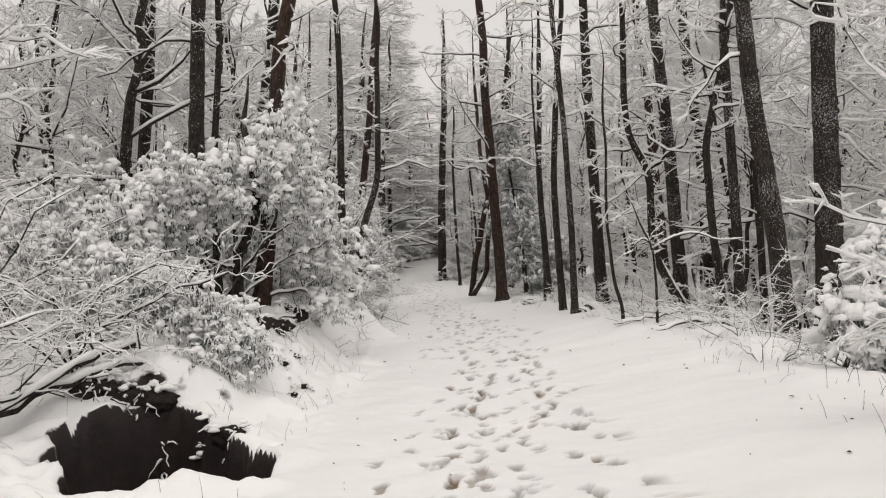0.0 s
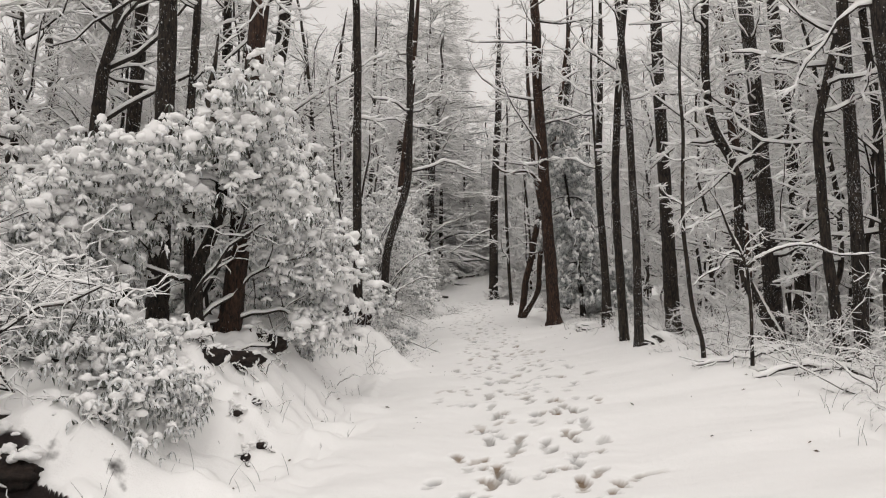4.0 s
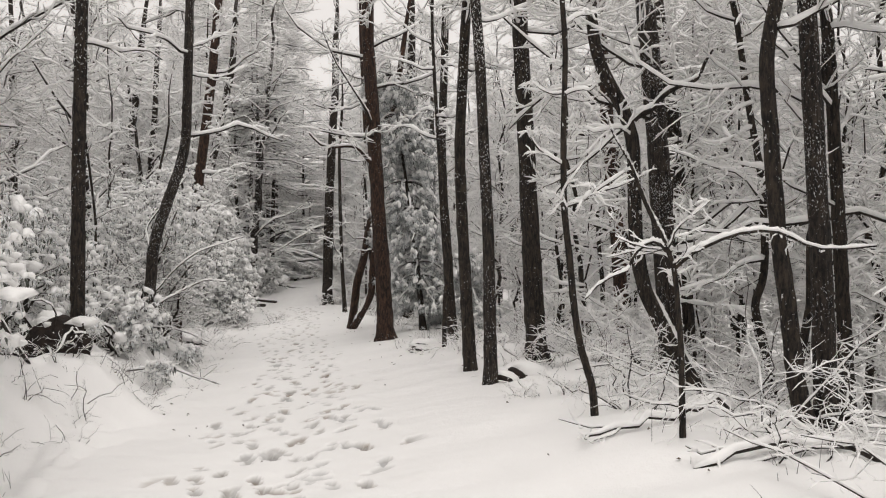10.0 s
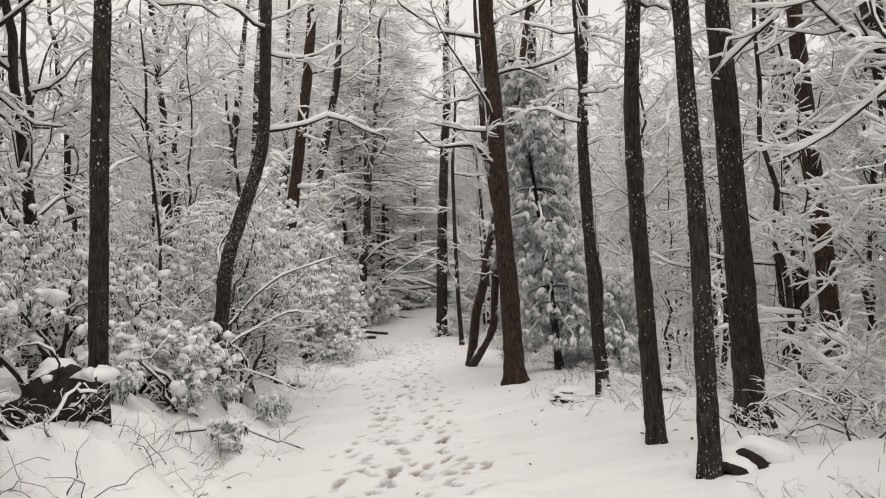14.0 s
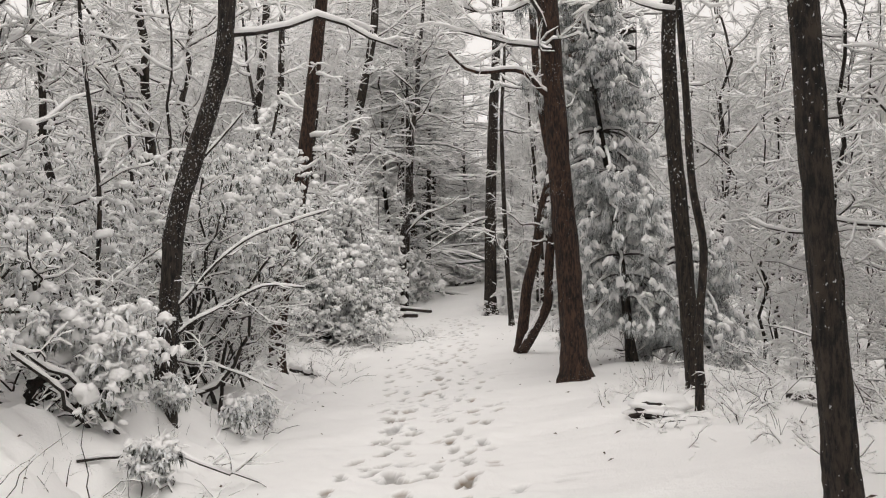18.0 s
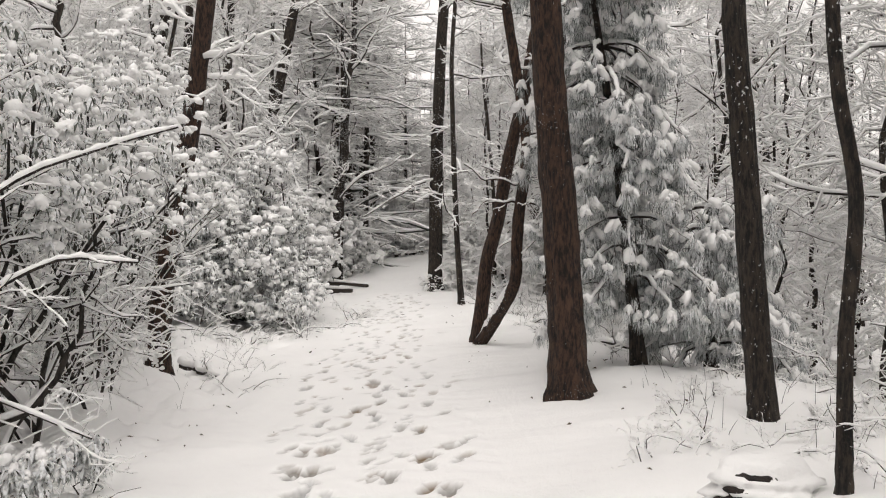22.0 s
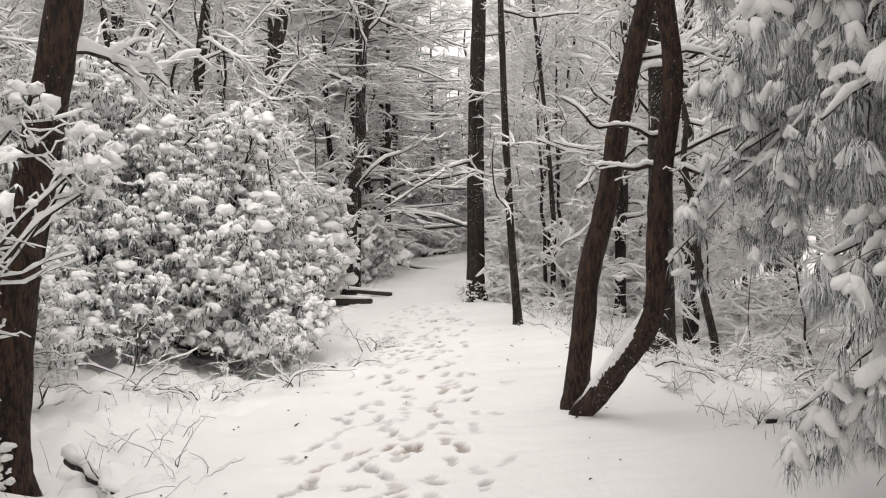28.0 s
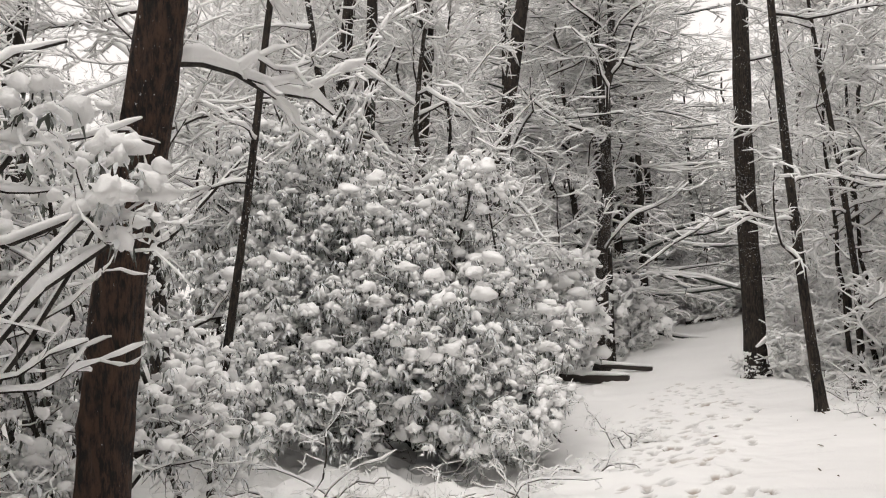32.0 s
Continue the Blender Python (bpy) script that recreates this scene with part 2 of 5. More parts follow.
# ---- the lie of the land ----
XC = ((-60, 3.0), (-10, 1.2), (0, 0.7), (7, 0.8), (15, 1.1), (24, 0.5), (32, -0.4), (48, -1.7), (60, -2.2), (66, -3.2), (72, -6.5), (80, -12), (200, -90))
ZC = ((-60, -0.5), (8, -0.42), (13, -0.4), (18, -0.22), (25, -0.27), (30, -0.3), (36, -0.18), (42, -0.02), (48, 0.14), (51, 0.38), (55, 0.76), (60, 1.12), (70, 1.5), (90, 1.9), (200, 2.6), (3000, 3.4))
BANK = ((-60, 0.3), (8, 0.1), (11.2, 0.1), (12.2, 0.5), (14, 1.1), (18, 1.0), (19.6, 0.95), (20.4, 0.88), (22, 0.85), (23.5, 0.7), (25, 0.65), (27, 0.6), (29, 0.4), (31, 0.15), (60, 0.1))
EDGE = ((-60, -3.0), (19, -3.0), (20.3, -2.3), (22, -2.35), (23.5, -2.5), (25.5, -2.5), (27.5, -2.7), (31, -3.0), (90, -3.0))
waves = [(rng.uniform(0, 6.28), rng.uniform(0, 6.28), 2 ** (i / 3.0)) for i in range(18)]


def centre(y):
    return np.interp(y, *zip(*XC))


def step(a, b, v):
    t = np.clip((v - a) / (b - a), 0, 1)
    return t * t * (3 - 2 * t)


def ripple(x, y, first=0.25, lo=0, hi=18):
    s = 0 * x
    for th, ph, f in waves[lo:hi]:
        q = first * f
        s = s + np.sin(q * (x * np.cos(th) + y * np.sin(th)) * 2 * np.pi * 0.5 + ph + 1.3 * np.sin(0.37 * q * (y * np.cos(th) - x * np.sin(th)) + ph)) / f ** 0.8
    return s


GULLY = (-2.62, 10.15)


def height(x, y):
    x, y = np.asarray(x, float), np.asarray(y, float)
    u = x - centre(y)
    z = np.interp(y, *zip(*ZC))
    z = z + 0.085 * np.clip(u, -2.4, 0) + np.interp(y, (24, 29, 35), (0.17, 0.15, 0.085)) * np.clip(u, 0, 2.7)
    z = z - 1.75 * step(3.2, 11.0, u)
    lip = np.interp(y, (34, 38, 40.5, 43.5, 47, 52), (3.2, 2.45, 2.2, 1.9, 1.4, 1.4))
    z = z - 0.32 * step(0, 1.5, u - lip) * step(34, 38, y) * step(60, 50, y)
    edge = np.interp(y, *zip(*EDGE)) + 0.2 * np.sin(y * 1.3) + 0.15 * np.sin(y * 3.1 + 1)
    z = z + np.interp(y, *zip(*BANK)) * step(edge + 0.5, edge - 0.8, u) + 0.03 * np.clip(-u - 4, 0, 14)
    off = step(1.6, 3.6, np.abs(u))
    z = z + 0.012 * ripple(x, y, 0.8, 0, 12) * (1 - off) + 0.05 * ripple(x, y, 0.5, 0, 14) * off + 0.045 * ripple(x + 9, y, 1.5, 0, 9) * step(-1.5, -2.3, u)
    gx, gy = x - GULLY[0], y - GULLY[1]
    along, across = (0.61 * gx - 0.79 * gy) / 1.5, (0.79 * gx + 0.61 * gy) / 0.92
    wall = (along ** 4 + across ** 4) ** 0.25 + 0.05 * ripple(x, y, 1.2, 0, 8)
    z = z + 0.26 * np.exp(-((x + 3.3) ** 2 + (y - 12.2) ** 2) / 0.7)
    z = z - 1.2 * step(1.0, 0.74, wall)
    return z


def ground_z(x, y):
    return float(height(x, y))


def spread(parts):
    return np.unique(np.concatenate([np.arange(a, b, s) for a, b, s in parts]))


us = spread([(-1.02, 1.02, 0.026), (-4.2, -1.02, 0.06), (-5.2, -4.2, 0.12), (1.02, 5, 0.18), (-14, -5.2, 0.6), (5, 14, 0.6), (-45, -14, 3), (14, 45, 3), (-200, -45, 15), (45, 201, 15), (-2500, -200, 300), (300, 2600, 300)])
ys = spread([(1.5, 47, 0.028), (-12, 1.5, 0.3), (47, 60, 0.2), (60, 110, 1.0), (-60, -12, 3), (110, 300, 10), (-2000, -60, 250), (300, 3001, 200)])
YY, UU = np.meshgrid(ys, us, indexing="ij")
XX = UU + centre(YY)
ZZ = height(XX, YY)
tread = np.zeros_like(ZZ)


def stamp(px, py, turn, size, deep):
    """Presses one boot print into the snow."""
    i0, i1 = np.searchsorted(ys, (py - 0.45, py + 0.45))
    uu = px - centre(py)
    j0, j1 = np.searchsorted(us, (uu - 0.45, uu + 0.45))
    if i1 - i0 < 3 or j1 - j0 < 3:
        return
    dx, dy = XX[i0:i1, j0:j1] - px, YY[i0:i1, j0:j1] - py
    c, s = math.cos(turn), math.sin(turn)
    a, b = (c * dx - s * dy) / size, (s * dx + c * dy) / size
    sole = np.hypot(a / 0.062, (b - 0.06) / 0.105)
    heel = np.hypot(a / 0.052, (b + 0.105) / 0.062)
    d = np.minimum(sole, heel)
    d = d + 0.12 * np.sin(31 * dx + 7 * px) + 0.1 * np.sin(27 * dy + 5 * py)
    press = step(1.14, 0.86, d)
    rim = np.exp(-((d - 1.55) / 0.28) ** 2) * (0.35 + 0.65 * (b > 0))
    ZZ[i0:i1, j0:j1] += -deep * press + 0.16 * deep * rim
    # deeper prints take more of the darkened colour
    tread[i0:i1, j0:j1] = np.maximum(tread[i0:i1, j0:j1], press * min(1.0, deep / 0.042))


g = np.random.default_rng(3)
for lane, way, pace in ((-0.62, 1, 0.62), (-0.38, -1, 0.66), (-0.12, 1, 0.7), (0.12, 1, 0.64), (0.36, -1, 0.6), (0.6, 1, 0.68), (-0.5, -1, 0.7)):
    yy, foot = 1.6 + g.random(), 1
    while yy < 46.5:
        yy += pace * (0.8 + 0.4 * g.random())
        foot = -foot
        wide = 1.0 - float(step(9, 15, yy))
        x = float(centre(yy)) + 0.16 * wide + lane * (0.95 + 0.3 * wide) + 0.16 * math.sin(yy * 0.5 + lane * 9) + foot * 0.11 + g.normal(0, 0.06)
        stamp(x, yy, (0.0 if way > 0 else math.pi) + foot * 0.15 * way + g.normal(0, 0.2), 0.74 + 0.2 * g.random(), (0.026 + 0.034 * g.random() ** 1.5) * (1.0 - 0.4 * float(step(27, 33, yy))))
for _ in range(420):
    yy = 2 + 44 * g.random()
    stamp(float(centre(yy)) + float(np.clip(g.normal(0, 0.5), -1.1, 1.1)), yy, g.normal(0, 0.4) + (3.14 if g.random() < 0.4 else 0), 0.7 + 0.25 * g.random(), 0.014 + 0.024 * g.random())

rows_n, cols_n = ZZ.shape
idx = np.arange(rows_n * cols_n).reshape(rows_n, cols_n)
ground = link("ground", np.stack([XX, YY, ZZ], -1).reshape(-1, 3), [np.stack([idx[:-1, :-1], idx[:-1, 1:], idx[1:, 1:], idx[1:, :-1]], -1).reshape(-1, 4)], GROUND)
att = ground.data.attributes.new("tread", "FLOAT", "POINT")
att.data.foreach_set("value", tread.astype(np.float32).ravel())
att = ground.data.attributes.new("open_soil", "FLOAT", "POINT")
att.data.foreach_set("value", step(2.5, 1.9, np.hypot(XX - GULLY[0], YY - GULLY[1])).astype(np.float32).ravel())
tagged(ground, "snow-covered forest floor with a trodden footpath of boot prints", "ground", kind="structure")

a = np.arange(25) * 2 * np.pi / 24
wv = np.r_[[[GULLY[0], GULLY[1], -1.62]], np.stack([GULLY[0] + 1.6 * np.cos(a[:24]), GULLY[1] + 1.8 * np.sin(a[:24]), np.full(24, -1.62)], -1)]
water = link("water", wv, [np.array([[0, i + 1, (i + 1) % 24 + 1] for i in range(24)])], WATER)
tagged(water, "dark still water in a washed-out stream hollow under the snow bank", "water", kind="structure")

# ---- lumps of snow ----
def ico(sub=1):
    bm = bmesh.new()
    bmesh.ops.create_icosphere(bm, subdivisions=sub, radius=1.0)
    V = np.array([v.co[:] for v in bm.verts])
    F = np.array([[v.index for v in f.verts] for f in bm.faces])
    bm.free()
    return V, F


ICO = ico(2)
ICO_LOW = ico(1)


def blobs(C, S, g, squash=0.82, low=False, stretch=0.22):
    """Lumps of snow, each with its own uneven outline."""
    V0, F0 = ICO_LOW if low else ICO
    n, m = len(C), len(V0)
    bulge = np.ones((n, m))
    for f in (2.2, 3.4, 4.6, 6.0):
        d = unit(g.normal(size=(n, 3)))
        bulge += 0.19 * np.sin(f * np.einsum("nk,mk->nm", d, V0) + 6.28 * g.random((n, 1)))
    ax = 1 + stretch * g.normal(size=(n, 1, 3)).clip(-1.3, 1.3)
    ax[..., 2] = squash * (0.8 + 0.4 * g.random((n, 1)))
    V = V0[None] * bulge[..., None] * ax
    V[..., 2] = np.where(V[..., 2] < 0, V[..., 2] * 0.75, V[..., 2])
    a = g.random(n) * 6.28
    c, s = np.cos(a)[:, None], np.sin(a)[:, None]
    V = np.stack([c * V[..., 0] - s * V[..., 1], s * V[..., 0] + c * V[..., 1], V[..., 2]], -1) * S[:, None, None] + C[:, None]
    F = (F0[None] + (np.arange(n) * m)[:, None, None]).reshape(-1, 3)
    return V.reshape(-1, 3), [F]


# ---- trees ----


def resample(pts, n):
    pts = np.asarray(pts, float)
    d = np.r_[0, np.cumsum(np.linalg.norm(np.diff(pts, axis=0), axis=1))]
    s = np.linspace(0, 1, n) ** 1.7 * d[-1]
    out = np.stack([np.interp(s, d, pts[:, i]) for i in range(3)], -1)
    for _ in range(3 if n > 40 else 1):
        out[1:-1] = 0.25 * out[:-2] + 0.5 * out[1:-1] + 0.25 * out[2:]
    return out


def trunk_mesh(name, P, R, mat, parent, sides=14, label="", rough=0.075, flare=0.45, g=None):
    g = g or rng
    h = P[:, 2] - P[0, 2] - 0.3
    RR = R * (1 + flare * np.exp(-np.clip(h, 0, 9) / 0.16))
    V, F = tubes(P[None], RR[None], sides)
    V = V.reshape(len(P), sides, 3)
    c = P[:, None]
    amp = 1 + rough * g.normal(size=(1, sides, 1)) + rough * 0.6 * g.normal(size=(len(P), sides, 1))
    toes = 1 + 0.16 * np.exp(-np.clip(h, 0, 9) / 0.12)[:, None, None] * np.cos(np.arange(sides) * 2 * np.pi / sides * 4 + g.random() * 6)[None, :, None] * min(1.0, flare * 2.5)
    V = c + (V - c) * amp * toes
    return link(name, V.reshape(-1, 3), F, mat, parent, label)


def limbs_on(parent, P, R, g, n, lo, hi, length, ang=(55, 95), subs=5, twigs=4, depth=0.012, split=True, up=0.03, wob=0.16, sublen=0.38, twlen=0.4, mat=None, flat=0.8, cheap=False):
    """Limbs with their shoots, and the snow that lies on them."""
    mat = mat or TWIG
    L, LR, _ = spawn(P[None], R[None], n, lo, hi, length, ang, 7, up, wob, g, 0.45)
    A, AR, ap = spawn(L, LR, subs, 0.2, 0.98, length * sublen, (30, 70), 4 if cheap else 5, 0.02, 0.28, g, flat=flat)
    B, BR, bp = spawn(A, AR, twigs, 0.15, 0.98, length * sublen * twlen, (25, 65), 2 if cheap else 3, 0.02, 0.2, g, flat=flat)
    bp = ap[bp]
    groups = [np.array([i]) for i in range(n)] if split else [np.arange(n)]
    for sel in groups:
        wood, snow = Bag(), Bag()
        ia, ib = np.isin(ap, sel), np.isin(bp, sel)
        wood.add(*tubes(L[sel], LR[sel], 6))
        snow.add(*snow_on(L[sel], LR[sel], depth * 1.5, 5, g))
        if ia.any():
            wood.add(*tubes(A[ia], AR[ia] * (0.65 if cheap else 0.8), 3 if cheap else 4))
            snow.add(*snow_on(A[ia], AR[ia], depth * 1.1, 3 if cheap else 4, g))
        if ib.any():
            wood.add(*tubes(B[ib], BR[ib] * (0.45 if cheap else 0.55), 3))
            snow.add(*snow_on(B[ib], BR[ib], depth * 0.8, 3, g))
        br = wood.link("branch" if split else "crown", mat, parent)
        sn = snow.link("snow", SNOW, br, "white snow lying along the branch" if split else "white snow lying along the twigs")
        if not split:
            tagged(br, kind="stuff"), tagged(sn, kind="stuff")


def tree(name, label, y, pts, r, top=11.0, mat=None, seed=0, limbs=9, lo=0.22, length=1.5, lean_y=0.0, category="tree", sides=18, group="", taper=0.55, depth=0.012, split=True, subs=5, twigs=4, second=None, carry=1.0, flare=None, foot=False):
    """A tree whose trunk passes the given (x, z) places at the depth y."""
    g = np.random.default_rng(1000 + seed)
    (x0, z0), (x1, z1) = pts[0], pts[-1]
    zb = ground_z(x0, y)
    up = [(x, y + lean_y * min(z - z0, 0.95), z) for x, z in pts if z > zb + 0.1]
    tilt = (up[0][0] - x0) / (up[0][2] - zb) if up[0][2] - zb > 0.15 else 0.0
    run = [(x0 - 0.3 * tilt, y, zb - 0.3), (x0, y, zb + 0.02)] + up
    px, pz = pts[-2]
    sl = (x1 - px) / max(z1 - pz, 0.3)
    n_up = 4
    for i in range(1, n_up + 1):
        z = z1 + (top - z1) * i / n_up
        if z > z1 + 0.2:
            sl *= 0.75 * carry
            px = run[-1][0] + sl * (z - run[-1][2]) + g.normal(0, 0.08)
            run.append((px, run[-1][1] + g.normal(0, 0.08), z))
    P = resample(run, 64 if y < 40 else 40)
    P[0] = run[0]
    s = np.clip((P[:, 2] - P[0, 2]) / (P[-1, 2] - P[0, 2]), 0, 1)
    R = r * (1.05 - (1.05 - taper) * s ** 0.8) * (1 - 0.8 * np.clip((s - 0.75) / 0.25, 0, 1))
    base = np.array([x0, y, zb])
    e = empty(name, base, label, category, group)
    trunk_mesh("trunk", P - base, R, mat or BARK, e, sides, g=g, flare=flare or (0.1 if r < 0.06 else 0.22 if r < 0.12 else 0.4))
    T = unit(np.gradient(P, axis=0))
    level = np.clip((np.sqrt(1 - T[:, 2] ** 2) - 0.3) / 0.16, 0, 1) * np.clip((P[:, 2] - zb - 0.08) / 0.2, 0, 1)
    if level.max() > 0.2 and mat is not BARK_FLECKED:
        hold = np.convolve(level, (0.25, 0.5, 0.25), "same")[:, None]
        side = unit(np.stack([-T[:, 2] * np.sign(T[:, 0]), 0 * T[:, 0], np.abs(T[:, 0])], -1))
        f, at = np.linspace(0, 1, 5 * len(P)), np.linspace(0, 1, len(P))
        crest = np.stack([np.interp(f, at, c) for c in (P - base + side * (R[:, None] * 0.8)).T], -1)
        thick = np.interp(f, at, R * 0.62 * hold[:, 0] * (0.85 + 0.3 * g.random(len(R)))) * (0.92 + 0.16 * g.random(len(f))) + 0.001
        V, F = tubes(crest[None], thick[None], 18)
        V = V + g.normal(0, 0.0055, V.shape)
        link("snow", V, F, SNOW, e, "white snow lying along the leaning trunk")
    for run2, r2 in second or ():
        S = resample(run2, 16)
        S = S - base + 0.05 * np.stack([np.sin(np.arange(16) * 0.9 + kk0) for kk0 in g.random(3) * 6], -1) * np.linspace(0, 1, 16)[:, None]
        SR = r2 * np.linspace(1, 0.35, 16)
        A, AR, _ = spawn(S[None], SR[None], 5, 0.2, 1.0, 0.45, (30, 65), 6, 0.02, 0.3, g, flat=0.8)
        B, BR, _ = spawn(A, AR, 2, 0.3, 1.0, 0.22, (25, 60), 4, 0.02, 0.3, g, flat=0.8)
        AR, BR = AR * 0.75, BR * 0.6
        wood, snow = Bag(), Bag()
        for p, q, kk, dp in ((S[None], SR[None], 8, 0.008), (A, AR, 5, 0.0045), (B, BR, 3, 0.0035)):
            wood.add(*tubes(p, q, kk))
            snow.add(*snow_on(*finer(*finer(p, q)), dp, 6, g))
        br = wood.link("branch", mat or BARK, e)
        snow.link("snow", SNOW, br, "white snow lying along the branch")
    if foot:
        m = 130
        a = g.uniform(2.4, 5.4, m)
        hz = 0.5 * g.random(m) ** 1.6
        rr = r * (1.0 + 0.35 * np.exp(-hz / 0.16))
        V, F = blobs(np.stack([rr * np.cos(a), rr * np.sin(a), hz], -1), 0.014 + 0.03 * g.random(m) ** 2, g, squash=0.9, stretch=0.4)
        tagged(link("snow", V, F, SNOW, e, "lumps of snow stuck to the trunk's foot"), kind="stuff")
    if limbs:
        Q = np.stack([np.interp(np.linspace(0, 1, 24), s, (P - base)[:, i]) for i in range(3)], -1)
        limbs_on(e, Q, np.interp(np.linspace(0, 1, 24), s, R), g, limbs, lo, 0.72 if y < 36 else 0.97, length, subs=subs, twigs=twigs, depth=depth, split=split)
    return e, P, R

# trees along the footpath
tree("tree", "reddish-brown straight trunk leaning slightly beside the footpath, flecked with snow", 28.8,
     [(1.88, -0.1), (1.80, 1.5), (1.70, 2.6), (1.56, 4.66), (1.39, 6.83)], 0.175, 13, BARK_RED, 1, limbs=14, lo=0.36, length=2.2, subs=7,
     second=[([(1.6, 28.75, 3.8), (1.32, 28.65, 4.14), (0.99, 28.6, 4.25), (0.5, 28.5, 4.21), (0.15, 28.4, 4.42)], 0.05)])
tree("tree", "slender dark trunk with a slight bend at the snowy path edge", 21.5,
     [(2.94, 0.16), (2.86, 1.37), (2.81, 2.09), (2.76, 3.17), (2.81, 4.39)], 0.09, 10, BARK, 2, limbs=8, lo=0.42, length=1.4)
tree("tree", "slender trunk mottled with stuck snow at the path edge", 19.8,
     [(2.98, 0.17), (2.94, 1.85), (2.88, 2.82), (2.83, 3.81)], 0.07, 10, BARK_FLECKED, 3, limbs=8, lo=0.42, length=1.2)
tree("tree", "stout dark trunk flecked with snow behind the path edge", 21.95,
     [(3.93, 0.3), (3.83, 2.0), (3.76, 3.28), (3.68, 4.57)], 0.14, 12, BARK, 4, limbs=10, lo=0.35, length=1.7)
tree("tree", "wavy slender trunk standing by the snowy rock", 25.1,
     [(2.88, 0.05), (2.88, 0.96), (2.95, 1.65), (2.83, 2.17), (2.78, 3.2)], 0.042, 9, BARK, 5, limbs=7, lo=0.42, length=1.3)
tree("tree", "slender trunk standing behind the wavy one", 27.5,
     [(3.26, -0.05), (3.18, 1.0), (3.11, 2.0), (3.04, 2.87), (2.97, 4.12)], 0.1, 10, BARK, 6, limbs=8, lo=0.45, length=1.3)
tree("sapling", "thin crooked grey sapling at the path edge", 17.1,
     [(3.49, 0.16), (3.47, 0.47), (3.36, 0.79), (3.31, 1.11), (3.27, 1.54), (3.22, 1.93), (3.21, 2.53), (3.23, 3.33)], 0.032, 5.5, BARK, 7, limbs=9, lo=0.3, length=0.6, depth=0.007)
tree("tree", "sharply bent trunk with snow lying on its leaning foot", 19.34,
     [(5.25, 0.1), (4.9, 0.73), (4.62, 1.29), (4.53, 1.91), (4.52, 3.05), (4.32, 3.43), (4.08, 3.8), (4.0, 4.6), (4.0, 6.0)], 0.085, 9, BARK, 8, limbs=10, lo=0.3, length=1.5, depth=0.012,
     second=[([(4.51, 19.3, 3.16), (4.8, 19.25, 3.36), (5.11, 19.2, 3.59), (5.4, 19.1, 3.9)], 0.045)])
tree("tree", "stout dark forest trunk on lower ground", 27.3,
     [(8.15, -0.6), (7.97, 2.36), (7.86, 4.43), (7.54, 6.51)], 0.21, 14, BARK, 9, limbs=10, lo=0.25, length=2.0)
tree("tree", "tall forest trunk on the lower ground", 34.3,
     [(9.03, -1.6), (8.78, 3.91), (8.43, 5.88), (8.19, 8.92)], 0.2, 15, BARK, 10, limbs=10, lo=0.25, length=2.0)
tree("tree", "straight slender trunk rising behind the evergreen bank", 21.2,
     [(-2.12, 0.4), (-2.15, 1.6), (-2.18, 3.24), (-2.18, 5.32)], 0.085, 11, BARK, 11, limbs=8, lo=0.3, length=1.4)
tree("tree", "leaning bent trunk with snow stuck to its bark on the bank", 25.2,
     [(-2.3, 0.3), (-2.28, 0.95), (-2.23, 1.97), (-2.0, 2.67), (-1.71, 3.58), (-1.7, 6.0)], 0.1, 10, BARK_FLECKED, 12, limbs=9, lo=0.4, length=1.7, depth=0.013,
     second=[([(-2.26, 25.22, 1.0), (-1.88, 25.4, 1.49), (-1.48, 25.5, 1.84), (-1.12, 25.6, 1.99), (-0.8, 25.8, 2.05)], 0.019),
             ([(-2.3, 25.22, 0.72), (-1.84, 25.5, 1.1), (-1.39, 25.7, 1.27), (-1.05, 25.9, 1.31)], 0.02),
             ([(-2.24, 25.2, 1.6), (-2.5, 25.6, 2.1), (-2.3, 26.0, 2.7), (-1.9, 26.2, 3.2)], 0.03)])
tree("tree", "stout dark trunk beside the evergreen thicket, snow caught on its bark", 32.5,
     [(-3.5, -0.1), (-3.44, 0.8), (-3.36, 1.62), (-3.24, 2.26), (-3.13, 2.7), (-3.04, 3.24), (-2.85, 5)], 0.16, 12, BARK_RED, 13, foot=True, limbs=9, lo=0.25, length=1.8, depth=0.02)
tree("tree", "curved trunk rising from a shared foot beside the path", 34.45,
     [(0.97, -0.1), (1.06, 0.59), (1.11, 1.25), (1.28, 1.79), (1.39, 2.49), (1.52, 3.19), (1.69, 3.84)], 0.11, 11, BARK_RED, 14, limbs=14, lo=0.3, length=1.9, subs=7, flare=0.12)
tree("tree", "elbowed trunk with snow lying along its leaning foot beside the path", 34.2,
     [(1.03, -0.1), (1.17, 0.17), (1.36, 0.52), (1.5, 0.8), (1.57, 0.93), (1.55, 1.33), (1.57, 1.86), (1.64, 2.34), (1.72, 2.83), (1.64, 3.4)], 0.092, 10, BARK_RED, 15, limbs=8, lo=0.36, length=1.4, flare=0.08, lean_y=-1.0,
     second=[([(1.6, 33.25, 2.1), (1.45, 33.2, 2.12), (1.28, 33.15, 2.12), (1.05, 33.1, 2.07), (0.85, 33.05, 1.97)], 0.024),
             ([(1.64, 33.25, 2.12), (1.8, 33.2, 2.08), (2.05, 33.1, 2.05), (2.35, 33.0, 2.15)], 0.024),
             ([(1.64, 33.25, 2.36), (1.4, 33.2, 2.4), (1.1, 33.1, 2.45), (0.75, 33.0, 2.6)], 0.02)])
